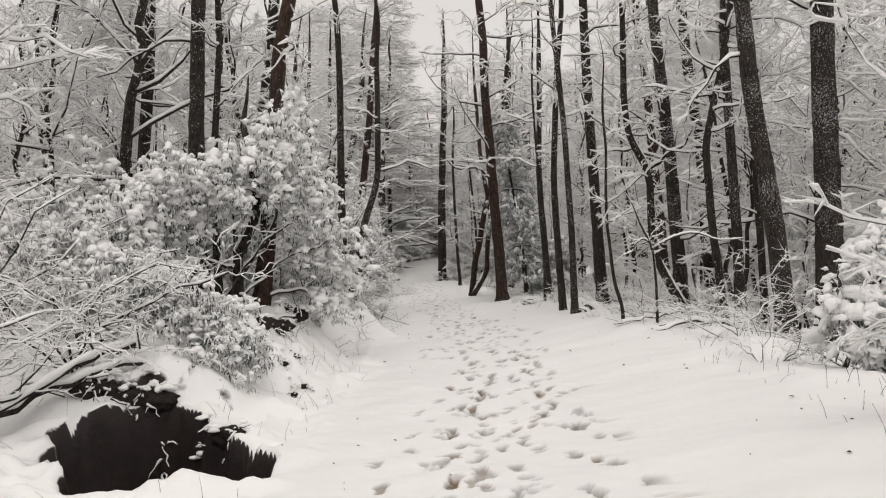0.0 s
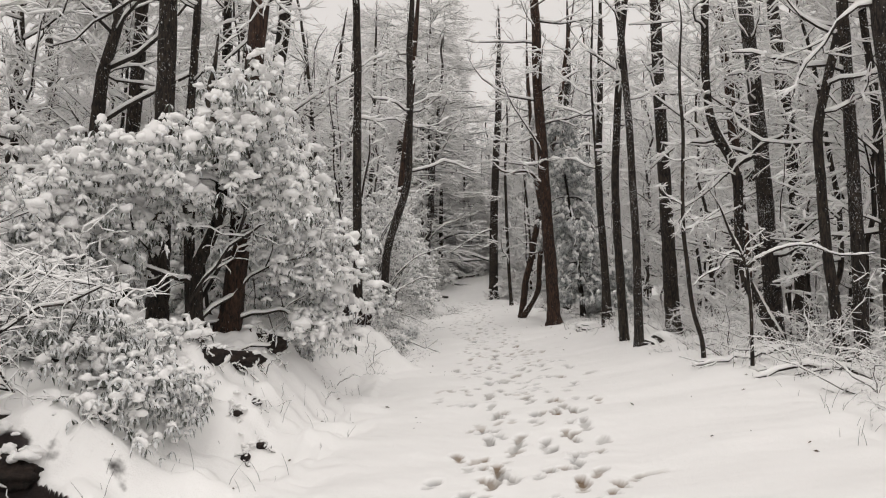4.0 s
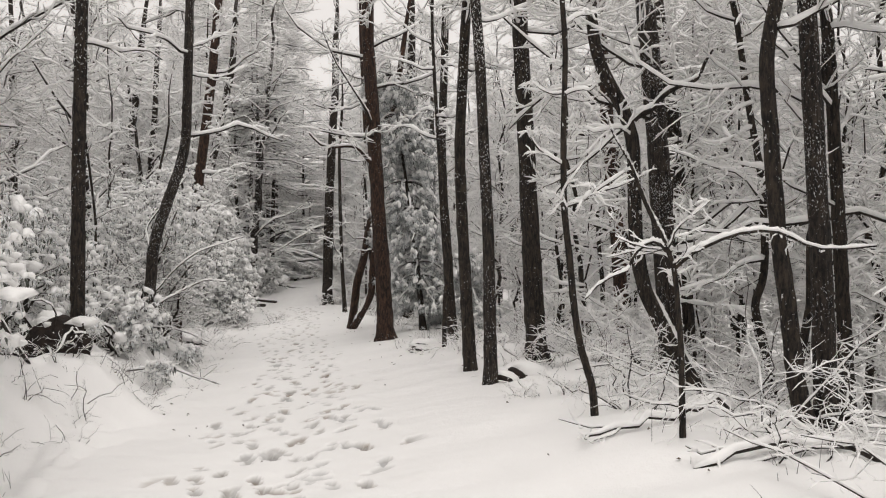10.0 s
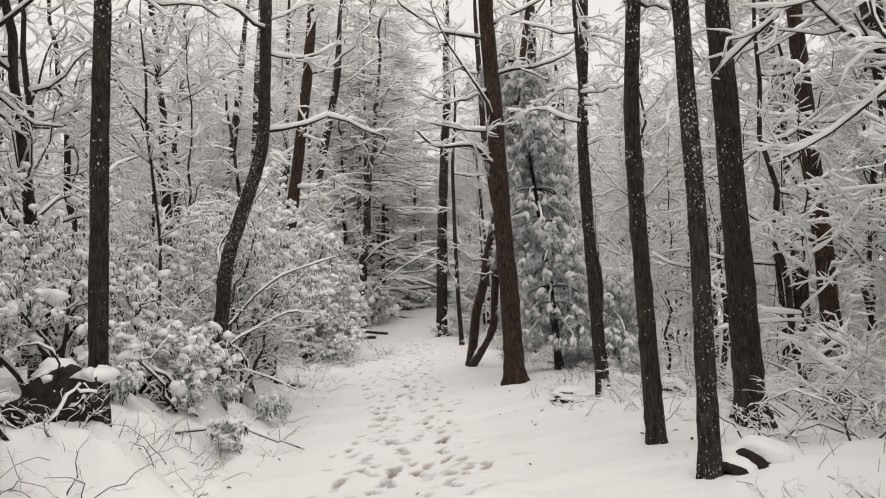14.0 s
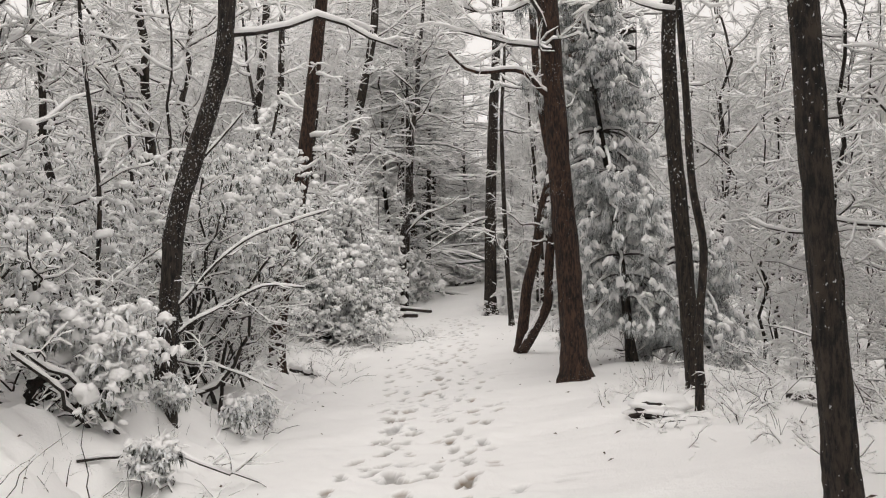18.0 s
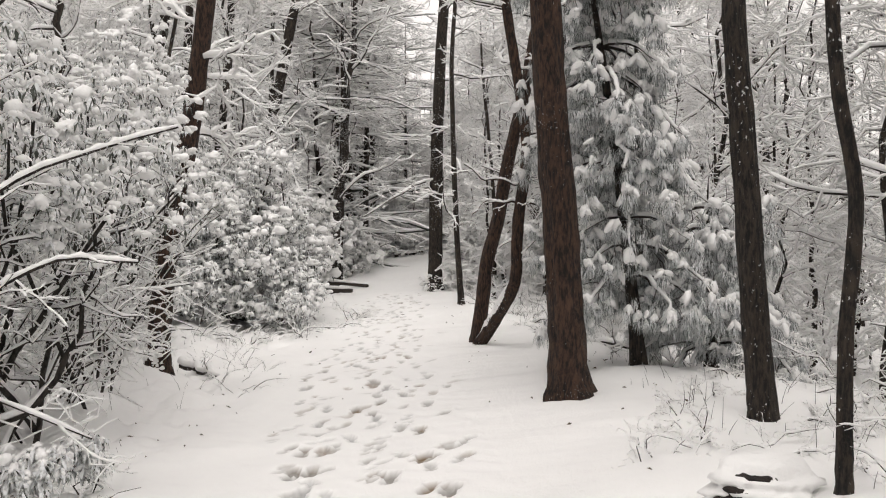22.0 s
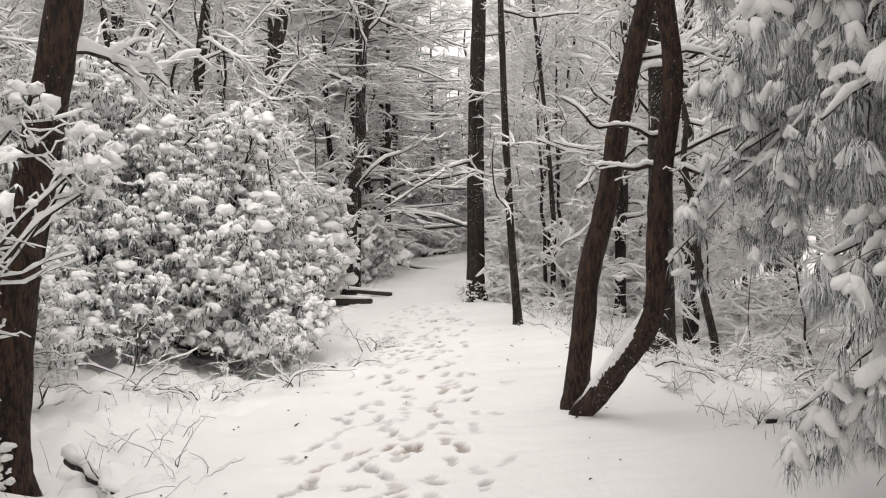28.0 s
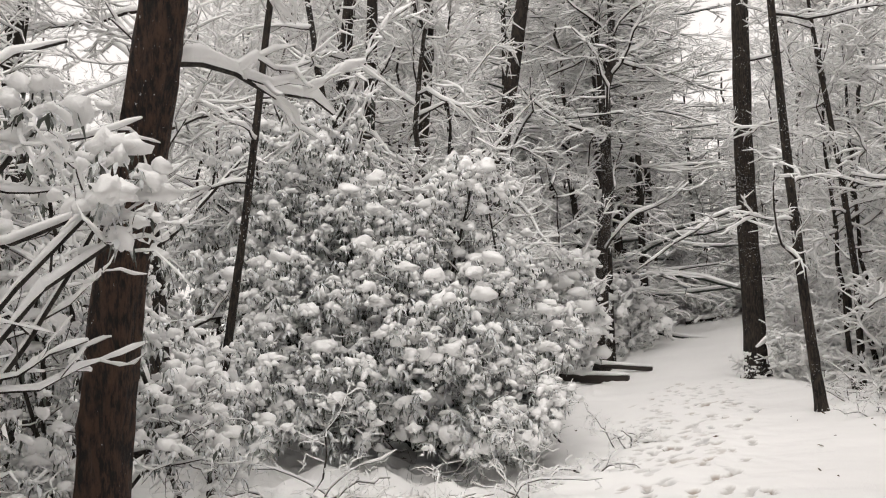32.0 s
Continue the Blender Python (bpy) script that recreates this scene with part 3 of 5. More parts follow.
tree("tree", "stout dark trunk behind the elbowed pair", 40.0,
     [(2.8, -0.3), (2.8, 2.7), (2.81, 4.45)], 0.2, 13, BARK, 16, limbs=16, lo=0.25, length=2.2, subs=7)
tree("tree", "tall dark trunk with snow at its foot beside the far path", 47.3,
     [(-0.43, 0.1), (-0.42, 4.19), (-0.32, 7.71)], 0.22, 15, BARK, 17, limbs=13, lo=0.16, length=2.2, subs=7, twigs=5, foot=True)
tree("tree", "slim leaning trunk beside the far path", 41.6,
     [(0.54, 0.05), (0.42, 1.7), (0.33, 3.44), (0.24, 6.0)], 0.075, 10, BARK, 18, limbs=11, lo=0.2, length=1.6, subs=7, twigs=5)
tree("sapling", "thin straight sapling beside the far path", 45.9,
     [(1.39, -0.2), (1.43, 2.03), (1.3, 3.99)], 0.06, 9, BARK, 19, limbs=11, lo=0.2, length=1.5, subs=7)
tree("tree", "stout leaning trunk above the evergreen thicket", 47.0,
     [(-6.4, 0.5), (-5.83, 4.08), (-5.64, 5.24), (-5.31, 6.91), (-4.96, 8.86)], 0.21, 15, BARK, 20, limbs=13, lo=0.25, length=2.4, subs=7, twigs=5)
tree("sapling", "thin dark upright sapling among the laurels on the bank", 26.0,
     [(-3.5, 0.6), (-3.48, 1.03), (-3.47, 2.3), (-3.6, 3.2), (-3.75, 4.2)], 0.026, 6.5, BARK, 42, limbs=9, lo=0.3, length=0.9, depth=0.009)
# trees of the open wood beyond the path edge
tree("tree", "stout leaning trunk flecked with stuck snow", 15.8,
     [(5.95, 0.0), (5.85, 1.2), (5.65, 2.6), (5.4, 4.2)], 0.165, 12, BARK_FLECKED, 21, limbs=9, lo=0.4, length=1.8)
tree("tree", "massive old trunk mottled with stuck snow", 16.5,
     [(6.95, -0.2), (6.95, 2.0), (6.9, 4.4)], 0.24, 14, BARK_FLECKED, 22, limbs=9, lo=0.4, length=2.0)
tree("tree", "slim forked-looking trunk among snowy twigs", 17.3,
     [(5.45, -0.04), (5.35, 0.46), (5.29, 1.09), (5.21, 1.59), (5.15, 2.28), (5.12, 2.96), (5.06, 3.23), (5.14, 3.66)], 0.075, 9, BARK, 23, limbs=8, lo=0.38, length=1.5)
tree("tree", "dark trunk flecked with snow in the open wood", 17.5,
     [(5.74, 0.0), (5.71, 1.37), (5.65, 2.54), (5.59, 3.71)], 0.1, 11, BARK_FLECKED, 24, limbs=8, lo=0.38, length=1.5)
tree("tree", "dark trunk standing close behind its neighbour", 18.6,
     [(6.6, -0.2), (6.5, 2.0), (6.4, 4.0)], 0.07, 10, BARK, 25, limbs=8, lo=0.2, length=1.5)
tree("tree", "dark straight trunk on the falling ground", 20.3,
     [(8.65, -0.64), (8.51, 1.75), (8.45, 3.53), (8.47, 4.98)], 0.14, 12, BARK, 26, limbs=9, lo=0.2, length=1.7)
tree("sapling", "thin dark sapling with broken top by the path edge", 16.1,
     [(3.88, 0.13), (3.87, 0.84), (3.84, 1.22), (3.82, 1.44), (3.75, 1.62), (3.6, 1.9)], 0.024, 2.6, BARK, 27, limbs=4, lo=0.5, length=0.6, depth=0.005,
     second=[([(3.82, 16.1, 1.44), (3.96, 16.1, 1.56), (4.19, 16.1, 1.67), (4.33, 16.1, 1.7), (4.68, 16.1, 1.67), (5.06, 16.1, 1.63), (5.35, 16.1, 1.6)], 0.02),
             ([(3.8, 16.1, 1.55), (3.66, 16.12, 1.62), (3.52, 16.15, 1.5), (3.38, 16.2, 1.35), (3.24, 16.2, 1.2)], 0.016)])
tree("sapling", "leaning thin trunk with a kink", 20.1,
     [(6.56, -0.5), (6.47, 0.21), (6.35, 0.79), (6.23, 1.08), (6.38, 1.27), (6.42, 1.7), (6.37, 2.68), (6.18, 3.65)], 0.05, 7, BARK, 28, limbs=9, lo=0.25, length=1.1, depth=0.012)
tree("tree", "stout dark trunk flecked with snow behind the bent one", 21.2,
     [(5.65, 0.0), (5.51, 2.06), (5.38, 3.82), (5.28, 4.88)], 0.155, 13, BARK_FLECKED, 29, limbs=12, lo=0.15, length=1.9)
tree("tree", "brown straight trunk in the wood behind the stout ones", 26.5,
     [(6.6, -0.6), (6.45, 1.88), (6.25, 3.99), (6.04, 6.65)], 0.15, 13, BARK_RED, 30, limbs=11, lo=0.2, length=1.9)


# trees behind the evergreen bank
tree("tree", "stout dark trunk rising out of the rhododendron on the bank", 16.0,
     [(-2.83, 0.6), (-2.72, 1.6), (-2.68, 2.1), (-2.62, 3.2), (-2.46, 5.1), (-2.27, 5.9)], 0.15, 13, BARK_RED, 31, limbs=8, lo=0.3, length=1.6)
tree("tree", "gnarled dark trunk with a crooked fork under the rhododendron", 15.5,
     [(-3.08, 0.5), (-3.09, 1.1), (-3.1, 1.4), (-2.96, 1.67), (-2.82, 1.97), (-2.76, 2.25), (-2.82, 2.64)], 0.085, 4.5, BARK, 32, limbs=7, lo=0.45, length=0.9,
     second=[([(-3.08, 15.5, 1.05), (-3.12, 15.45, 1.23), (-3.34, 15.35, 1.28), (-3.71, 15.2, 1.38), (-4.0, 15.1, 1.55)], 0.04), ([(-3.09, 15.5, 1.2), (-3.2, 15.6, 1.7), (-3.15, 15.7, 2.3)], 0.035)])
tree("tree", "tall dark trunk behind the rhododendron bank", 17.2,
     [(-4.35, 0.6), (-4.3, 3.0), (-4.25, 5.5)], 0.15, 14, BARK, 33, limbs=9, lo=0.35, length=1.8)
tree("tree", "slender trunk close beside a stouter one behind the bank", 17.6,
     [(-4.0, 0.6), (-4.1, 3.0), (-3.95, 5.5)], 0.07, 11, BARK, 34, limbs=8, lo=0.35, length=1.5)
tree("tree", "tall dark trunk farther back behind the bank", 21.7,
     [(-7.1, 0.8), (-7.0, 3.5), (-6.8, 6.5)], 0.16, 14, BARK, 35, limbs=9, lo=0.3, length=1.9)
tree("tree", "leaning dark trunk behind the spreading rhododendron", 23.0,
     [(-4.75, 0.6), (-4.6, 2.5), (-4.46, 4.6), (-4.2, 6.5)], 0.165, 14, BARK, 36, limbs=10, lo=0.3, length=1.9)
tree("tree", "dark upright trunk behind the spreading rhododendron", 23.5,
     [(-5.8, 0.6), (-5.7, 3.0), (-5.65, 6.0)], 0.12, 13, BARK, 37, limbs=9, lo=0.3, length=1.8)
tree("tree", "dark trunk with a snowy side limb above the thicket", 43.0,
     [(-7.1, 0.4), (-7.03, 4.68), (-6.93, 6.1), (-6.83, 7.76)], 0.13, 14, BARK, 38, limbs=9, lo=0.3, length=1.9)
tree("tree", "dark upright trunk above the rhododendron thicket", 43.4,
     [(-6.4, 0.4), (-6.16, 4.16), (-5.93, 5.96), (-5.83, 7.58)], 0.12, 14, BARK, 39, limbs=9, lo=0.3, length=1.9)
tree("sapling", "slim bare leaning sapling beside the thicket", 36.5,
     [(-5.75, -0.1), (-5.55, 1.2), (-5.3, 2.6), (-5.1, 3.9)], 0.05, 8, BARK, 40, limbs=7, lo=0.3, length=1.2)
tree("tree", "stout trunk leaning over the thicket", 44.0,
     [(-8.9, 0.4), (-8.4, 4.0), (-8.0, 7.0)], 0.18, 14, BARK, 41, limbs=9, lo=0.3, length=1.9)


# ---- evergreen shrubs ----
def whorls(C, S, g, per=7, droop=0.95):
    """Drooping leaves round each tip: a bent kite of five points a leaf."""
    n = len(C) * per
    c = np.repeat(C, per, 0)
    s = np.repeat(S, per) * (0.7 + 0.6 * g.random(n))
    a = np.tile(np.arange(per) * 6.28 / per, len(C)) + np.repeat(g.random(len(C)) * 6.28, per) + g.normal(0, 0.25, n)
    out = np.stack([np.cos(a), np.sin(a), 0 * a], -1)
    side = np.stack([-np.sin(a), np.cos(a), 0 * a], -1)
    dr = droop * (0.35 + 1.0 * g.random(n))[:, None]
    z = np.array([0, 0, 1.0])
    mid = c + s[:, None] * (0.5 * out - dr * 0.4 * z)
    tip = c + s[:, None] * (0.72 * out - dr * 1.2 * z)
    w = 0.16 * s[:, None]
    V = np.stack([c, mid + side * w - 0.1 * w * z, mid + 0.25 * w * z, mid - side * w - 0.1 * w * z, tip], 1)
    b = (np.arange(n) * 5)[:, None]
    F = np.concatenate([b + np.array([t]) for t in ([0, 2, 1], [0, 3, 2], [1, 2, 4], [2, 3, 4])])
    return V.reshape(-1, 3), [F]


def pats(C, S, g, per=4, droop=1.1, low=True):
    """Long pats of snow that lie on the drooping leaves."""
    V0, F0 = ICO_LOW if low else ICO
    n, m = len(C) * per, len(V0)
    c = np.repeat(C, per, 0)
    s = np.repeat(S, per) * (0.7 + 0.7 * g.random(n))
    a = g.random(n) * 6.28
    dr = droop * (0.2 + 1.0 * g.random(n))
    ax = unit(np.stack([np.cos(a), np.sin(a), -dr], -1))
    side = np.stack([-np.sin(a), np.cos(a), 0 * a], -1)
    nor = np.cross(ax, side)
    bulge = 1 + 0.16 * np.sin(5 * V0[None, :, 0] + 6.28 * g.random((n, 1))) + 0.14 * np.sin(4 * V0[None, :, 1] + 3 * V0[None, :, 2] + 6.28 * g.random((n, 1)))
    W = V0[None] * bulge[..., None]
    k = s[:, None, None]
    V = (c + ax * s[:, None] * 0.42)[:, None] + k * (0.46 * W[..., :1] * ax[:, None] + (0.22 * W[..., 1:2] * (1 - 0.25 * W[..., :1])) * side[:, None] + 0.21 * W[..., 2:] * nor[:, None])
    V[..., 2] += 0.1 * s[:, None]
    F = (F0[None] + (np.arange(n) * m)[:, None, None]).reshape(-1, 3)
    return V.reshape(-1, 3), [F]


def shrub(label, lobes, foot, seed, count=900, leaf=0.115, lump=0.072, snowy=0.8, name="rhododendron", mat=None, per=5, low=True, skirt=0.08, fine=False, stem=3):
    """An evergreen bush: crooked stems, drooping leaf whorls on the lobes' outsides, snow on the whorls."""
    g = np.random.default_rng(2000 + seed)
    fx, fy = foot
    base = np.array([fx, fy, ground_z(fx, fy)])
    e = empty(name, base, label, "shrub")
    lob = np.array(lobes, float)
    vol = (lob[:, 3] * lob[:, 4] + lob[:, 3] * lob[:, 5])
    pick = g.choice(len(lob), count * 2, p=vol / vol.sum())
    d = unit(g.normal(size=(count * 2, 3)) + np.array([0, 0, 0.25]))
    f = 1 - 0.5 * g.random(count * 2) ** 2.2
    lump3 = 0.96 + 0.19 * np.sin(5 * d[:, 0] + pick) + 0.17 * np.sin(6 * d[:, 1] + 2 * pick) + 0.15 * np.sin(7 * d[:, 0] * d[:, 1] + 4 * d[:, 2] + 3 * pick) + 0.06 * g.normal(size=count * 2)
    C = lob[pick, :3] + d * lob[pick, 3:6] * (f * lump3)[:, None]
    floor = height(C[:, 0], C[:, 1]) + skirt
    C = C[C[:, 2] > floor]
    C = C[:count]
    # crooked stems that lead to the lobes, and twigs towards the outside
    stems = []
    for q in lob:
        for _ in range(stem):
            tip = q[:3] + unit(g.normal(size=3)) * q[3:6] * 0.55
            mid = base * 0.5 + tip * 0.5 + (g.normal(0, 0.32, 3) + np.array([0, 0, 0.1])) * min(1.0, 1.6 * lob[:, 3].mean())
            s = base + np.array([g.normal(0, 0.45), g.normal(0, 0.4), -0.15]) * min(1.0, 1.6 * lob[:, 3].mean())
            s[2] = ground_z(s[0], s[1]) - 0.12
            t = np.linspace(0, 1, 9)[:, None]
            stems.append((1 - t) ** 2 * s + 2 * t * (1 - t) * mid + t ** 2 * tip + g.normal(0, 0.03, (9, 3)) * (t > 0))
    P = np.array(stems)
    R = np.linspace(0.027, 0.012, 9)[None] * (0.7 + 0.6 * g.random((len(P), 1)))
    few = min(1.0, 1.6 * lob[:, 3].mean())
    R = R * few
    A, AR, _ = spawn(P, R, 7, 0.45, 1.0, 0.75 * few, (25, 70), 5, 0.03, 0.3, g)
    B, BR, _ = spawn(A, AR, 3 if fine else 5, 0.2, 1.0, 0.42 * few, (25, 65), 5, 0.02, 0.3, g, flat=0.85)
    wood, snow, green = Bag(), Bag(), Bag()
    for p, r, k, dpt in ((P, R, 7, 0.012), (A, AR, 5, 0.008), (B, BR, 4, 0.0055)):
        wood.add(*tubes(p - base, r, k))
        p, r = finer(p, r) if fine else (p, r)
        snow.add(*snow_on(p - base, r, dpt, 5 if fine else 4, g))
    tips = np.concatenate([A[:, -1], B[:, -1]])
    within = np.linalg.norm((tips[:, None] - lob[None, :, :3]) / lob[None, :, 3:6], axis=2).min(1) < 1.15
    C = np.concatenate([C, tips[within & (tips[:, 2] > height(tips[:, 0], tips[:, 1]) + skirt)]]) - base
    S = leaf * (0.7 + 0.6 * g.random(len(C)))
    green.add(*whorls(C, S, g, per))
    # a soft heap of snow on most whorls: one lump on top, smaller ones slumping over the leaves
    keep = g.random(len(C)) < snowy
    top, wide = C[keep], S[keep] * (lump / 0.072)
    heap = 0.35 + 0.7 * g.random(len(top)) ** 2
    snow.add(*blobs(top + np.array([0, 0, 0.15]) * wide[:, None], wide * heap, g, squash=0.85, stretch=0.32))
    snow.add(*pats(top + np.array([0, 0, 0.1]) * wide[:, None], wide * (0.9 + 0.7 * g.random(len(top))), g, 2, 0.9, low=low))
    some = g.random(len(top)) < 0.9
    off = g.normal(0, 1, (some.sum(), 3)) * np.array([0.75, 0.75, 0.45]) * wide[some][:, None]
    snow.add(*blobs(top[some] + off, wide[some] * (0.2 + 0.35 * g.random(some.sum())), g, squash=0.9, low=low, stretch=0.35))
    tagged(wood.link("wood", TWIG, e), kind="stuff")
    tagged(green.link("foliage", mat or LEAF, e, "drooping dark green leaves rimed with frost"), kind="stuff")
    tagged(snow.link("snow", SNOW, e, "soft lumps of fresh snow on the leaves"), kind="stuff")
    return e


shrub("tall evergreen rhododendron loaded with clumps of fresh snow on the bank",
      [(-2.9, 15.0, 2.65, 1.1, 1.1, 0.5), (-2.2, 14.8, 3.2, 0.6, 0.7, 0.7), (-3.9, 15.0, 2.2, 1.0, 1.1, 0.75), (-1.85, 16.5, 1.4, 0.72, 1.0, 0.75), (-1.7, 16.3, 0.6, 0.5, 0.7, 0.35), (-3.0, 16.8, 2.9, 1.0, 1.0, 0.6), (-1.95, 15.6, 2.3, 0.55, 0.7, 0.5), (-4.5, 14.3, 1.5, 0.7, 0.8, 0.6)],
      (-3.2, 15.9), 1, 2500, 0.078, 0.07, 0.75, skirt=0.45, low=False, fine=True, stem=1)
shrub("low evergreen rhododendron drooping over the stream hollow", [(-2.45, 12.6, 0.1, 0.6, 0.6, 0.45), (-2.75, 12.3, -0.1, 0.4, 0.4, 0.3), (-3.1, 12.9, 0.45, 0.8, 0.6, 0.5), (-3.7, 13.2, 0.9, 0.7, 0.6, 0.5)], (-2.9, 13.3), 2, 640, 0.08, 0.052, 0.55, fine=True, low=False)
shrub("spreading evergreen rhododendron under snow on the bank edge",
      [(-2.55, 18.3, 1.15, 0.75, 0.9, 0.65), (-3.3, 19.3, 1.7, 1.0, 1.0, 0.8)], (-3.0, 19.0), 3, 900, 0.085, skirt=0.3)
shrub("broad rhododendron thicket bowed under snow",
      [(-3.83, 38.31, 1.06, 1.01, 1.12, 0.9), (-4.28, 39.66, 2.52, 0.9, 1.01, 0.78), (-3.45, 39.54, 0.84, 0.9, 1.01, 0.78), (-5.4, 38.2, 1.51, 1.12, 1.23, 0.9), (-3.72, 39.54, 3.3, 0.56, 0.67, 0.5), (-5.18, 39.1, 2.96, 0.67, 0.78, 0.56), (-3.3, 39.32, 2.0, 0.56, 0.67, 0.45), (-6.07, 37.75, 0.95, 0.78, 0.78, 0.67), (-2.8, 39.99, 1.25, 0.45, 0.56, 0.39), (-4.62, 38.42, 2.18, 0.56, 0.56, 0.45), (-3.6, 41.0, 0.75, 0.5, 0.9, 0.5), (-2.94, 37.86, 0.28, 0.5, 0.56, 0.28), (-5.62, 36.86, 0.72, 0.9, 0.67, 0.67), (-2.6, 38.9, 0.5, 0.36, 0.5, 0.32), (-6.52, 38.65, 2.07, 0.67, 0.78, 0.67), (-3.75, 42.46, 1.15, 0.45, 0.67, 0.45), (-3.85, 41.78, 1.5, 0.7, 1.1, 0.56), (-4.75, 42.12, 1.8, 1.15, 1.3, 1.2), (-3.38, 38.76, 0.28, 0.9, 0.78, 0.45), (-4.84, 37.53, 0.61, 1.12, 0.78, 0.56)],
      (-4.2, 39.8), 4, 3900, 0.088, 0.072, 0.56)
shrub("tall rhododendron thicket behind, grey-green under snow",
      [(-6.2, 40.0, 2.6, 1.4, 1.5, 1.5), (-7.6, 41.0, 3.2, 1.4, 1.5, 1.6), (-5.2, 42.6, 1.8, 1.0, 1.3, 1.2), (-6.7, 39.0, 3.7, 0.9, 0.8, 0.9), (-5.8, 39.2, 4.0, 0.7, 0.8, 0.7), (-7.6, 39.0, 2.6, 1.0, 0.8, 1.0), (-6.3, 38.6, 2.3, 0.9, 0.8, 0.8), (-5.4, 39.4, 3.0, 0.6, 0.7, 0.7)], (-6.4, 39.8), 5, 3200, 0.09, 0.066, 0.6, low=True)
shrub("mountain laurel thicket arching over the path edge under snow",
      [(-2.5, 26.8, 2.4, 0.8, 1.0, 0.6), (-2.3, 27.6, 1.7, 0.5, 0.7, 0.45), (-2.2, 28.8, 1.9, 0.7, 1.0, 0.6), (-3.1, 28.2, 2.5, 1.0, 1.3, 0.7), (-3.7, 26.6, 1.5, 0.9, 1.0, 1.0)], (-3.4, 28.0), 6, 470, 0.068, 0.066, 0.58, skirt=0.5)
shrub("evergreen rhododendron beside the far path under snow",
      [(-4.9, 43.8, 1.2, 1.0, 1.2, 1.0), (-5.9, 45.8, 1.6, 1.2, 1.3, 1.2)], (-5.4, 44.8), 7, 700, low=True)
shrub("low evergreen shrub under heavy snow at the path edge",
      [(4.95, 10.7, 0.6, 0.5, 0.6, 0.5), (5.2, 10.9, 1.2, 0.45, 0.5, 0.45)], (5.1, 10.9), 8, 260, 0.1, fine=True, low=False)

shrub("deep rhododendron thicket on the bank, snow on every whorl",
      [(-4.6, 14.6, 1.4, 1.2, 1.1, 1.1), (-5.8, 15.6, 1.7, 1.3, 1.3, 1.2), (-4.4, 13.4, 0.8, 1.0, 0.9, 0.8), (-6.6, 14.0, 1.2, 1.2, 1.2, 1.1)], (-5.2, 14.8), 9, 1500, 0.09)
shrub("rhododendron thicket filling the wood behind the bank",
      [(-4.6, 19.5, 1.5, 1.3, 1.3, 1.1), (-6.0, 20.5, 1.9, 1.4, 1.4, 1.2), (-4.2, 21.8, 1.3, 1.0, 1.1, 0.9)], (-5.0, 20.5), 10, 1000, low=True)
shrub("snow-bowed laurel on the bank near the leaning trunk",
      [(-3.5, 23.8, 1.5, 0.8, 0.9, 0.7), (-4.6, 24.6, 1.9, 1.2, 1.1, 1.0), (-4.4, 26.6, 2.1, 1.2, 1.2, 1.0), (-3.9, 22.2, 1.7, 0.8, 0.8, 0.8)], (-4.0, 24.4), 11, 760, 0.072, 0.062, 0.6, skirt=0.35, fine=True)
shrub("evergreen laurel hanging over the path edge with large snow clumps",
      [(-2.6, 29.6, 2.6, 0.6, 0.6, 0.6), (-3.1, 30.4, 3.2, 0.8, 0.7, 0.8), (-4.2, 31.0, 2.0, 0.9, 0.9, 1.0), (-2.2, 31.25, 1.95, 0.17, 0.17, 0.22), (-2.6, 31.2, 2.3, 0.2, 0.2, 0.16)], (-4.0, 30.4), 12, 800, 0.062, 0.085, 0.62, fine=True, low=False, stem=3)
shrub("broad snowy evergreen thicket behind the stout trunk",
      [(-4.6, 34.8, 0.7, 0.7, 0.6, 0.5), (-5.2, 33.5, 0.3, 0.8, 0.6, 0.4), (-5.6, 34.0, 1.3, 1.1, 1.2, 1.0), (-6.6, 35.2, 1.9, 1.3, 1.2, 1.4), (-4.9, 33.2, 2.4, 0.7, 0.8, 0.7)], (-5.8, 34.4), 14, 1300, 0.08, 0.068, 0.62)
shrub("tall thicket of snowy evergreens behind the far bend",
      [(-4.8, 48.5, 1.6, 1.3, 1.6, 1.4), (-5.6, 52.0, 2.0, 1.6, 1.8, 1.8), (-4.4, 55.0, 1.5, 1.2, 1.6, 1.2)], (-5.2, 51.0), 13, 900, 0.13, 0.11, low=True)

shrub("snow-laden laurel sprays hanging over dark roots on the bank",
      [(-2.1, 24.2, 0.75, 0.35, 0.4, 0.35), (-2.3, 24.1, 0.35, 0.3, 0.4, 0.3), (-2.75, 24.3, 0.9, 0.45, 0.5, 0.35), (-2.7, 22.7, 0.9, 0.35, 0.4, 0.3)], (-2.5, 24.2), 15, 230, 0.075, 0.065, fine=True, low=False, skirt=0.1, stem=2)
shrub("low evergreen sprays under snow on the bank's lip",
      [(-2.3, 13.4, 0.15, 0.3, 0.4, 0.2), (-2.75, 14.2, 0.6, 0.35, 0.4, 0.2), (-2.2, 17.3, 0.45, 0.4, 0.5, 0.25)], (-2.7, 14.3), 16, 150, 0.085, 0.055, fine=True, low=False, stem=2)

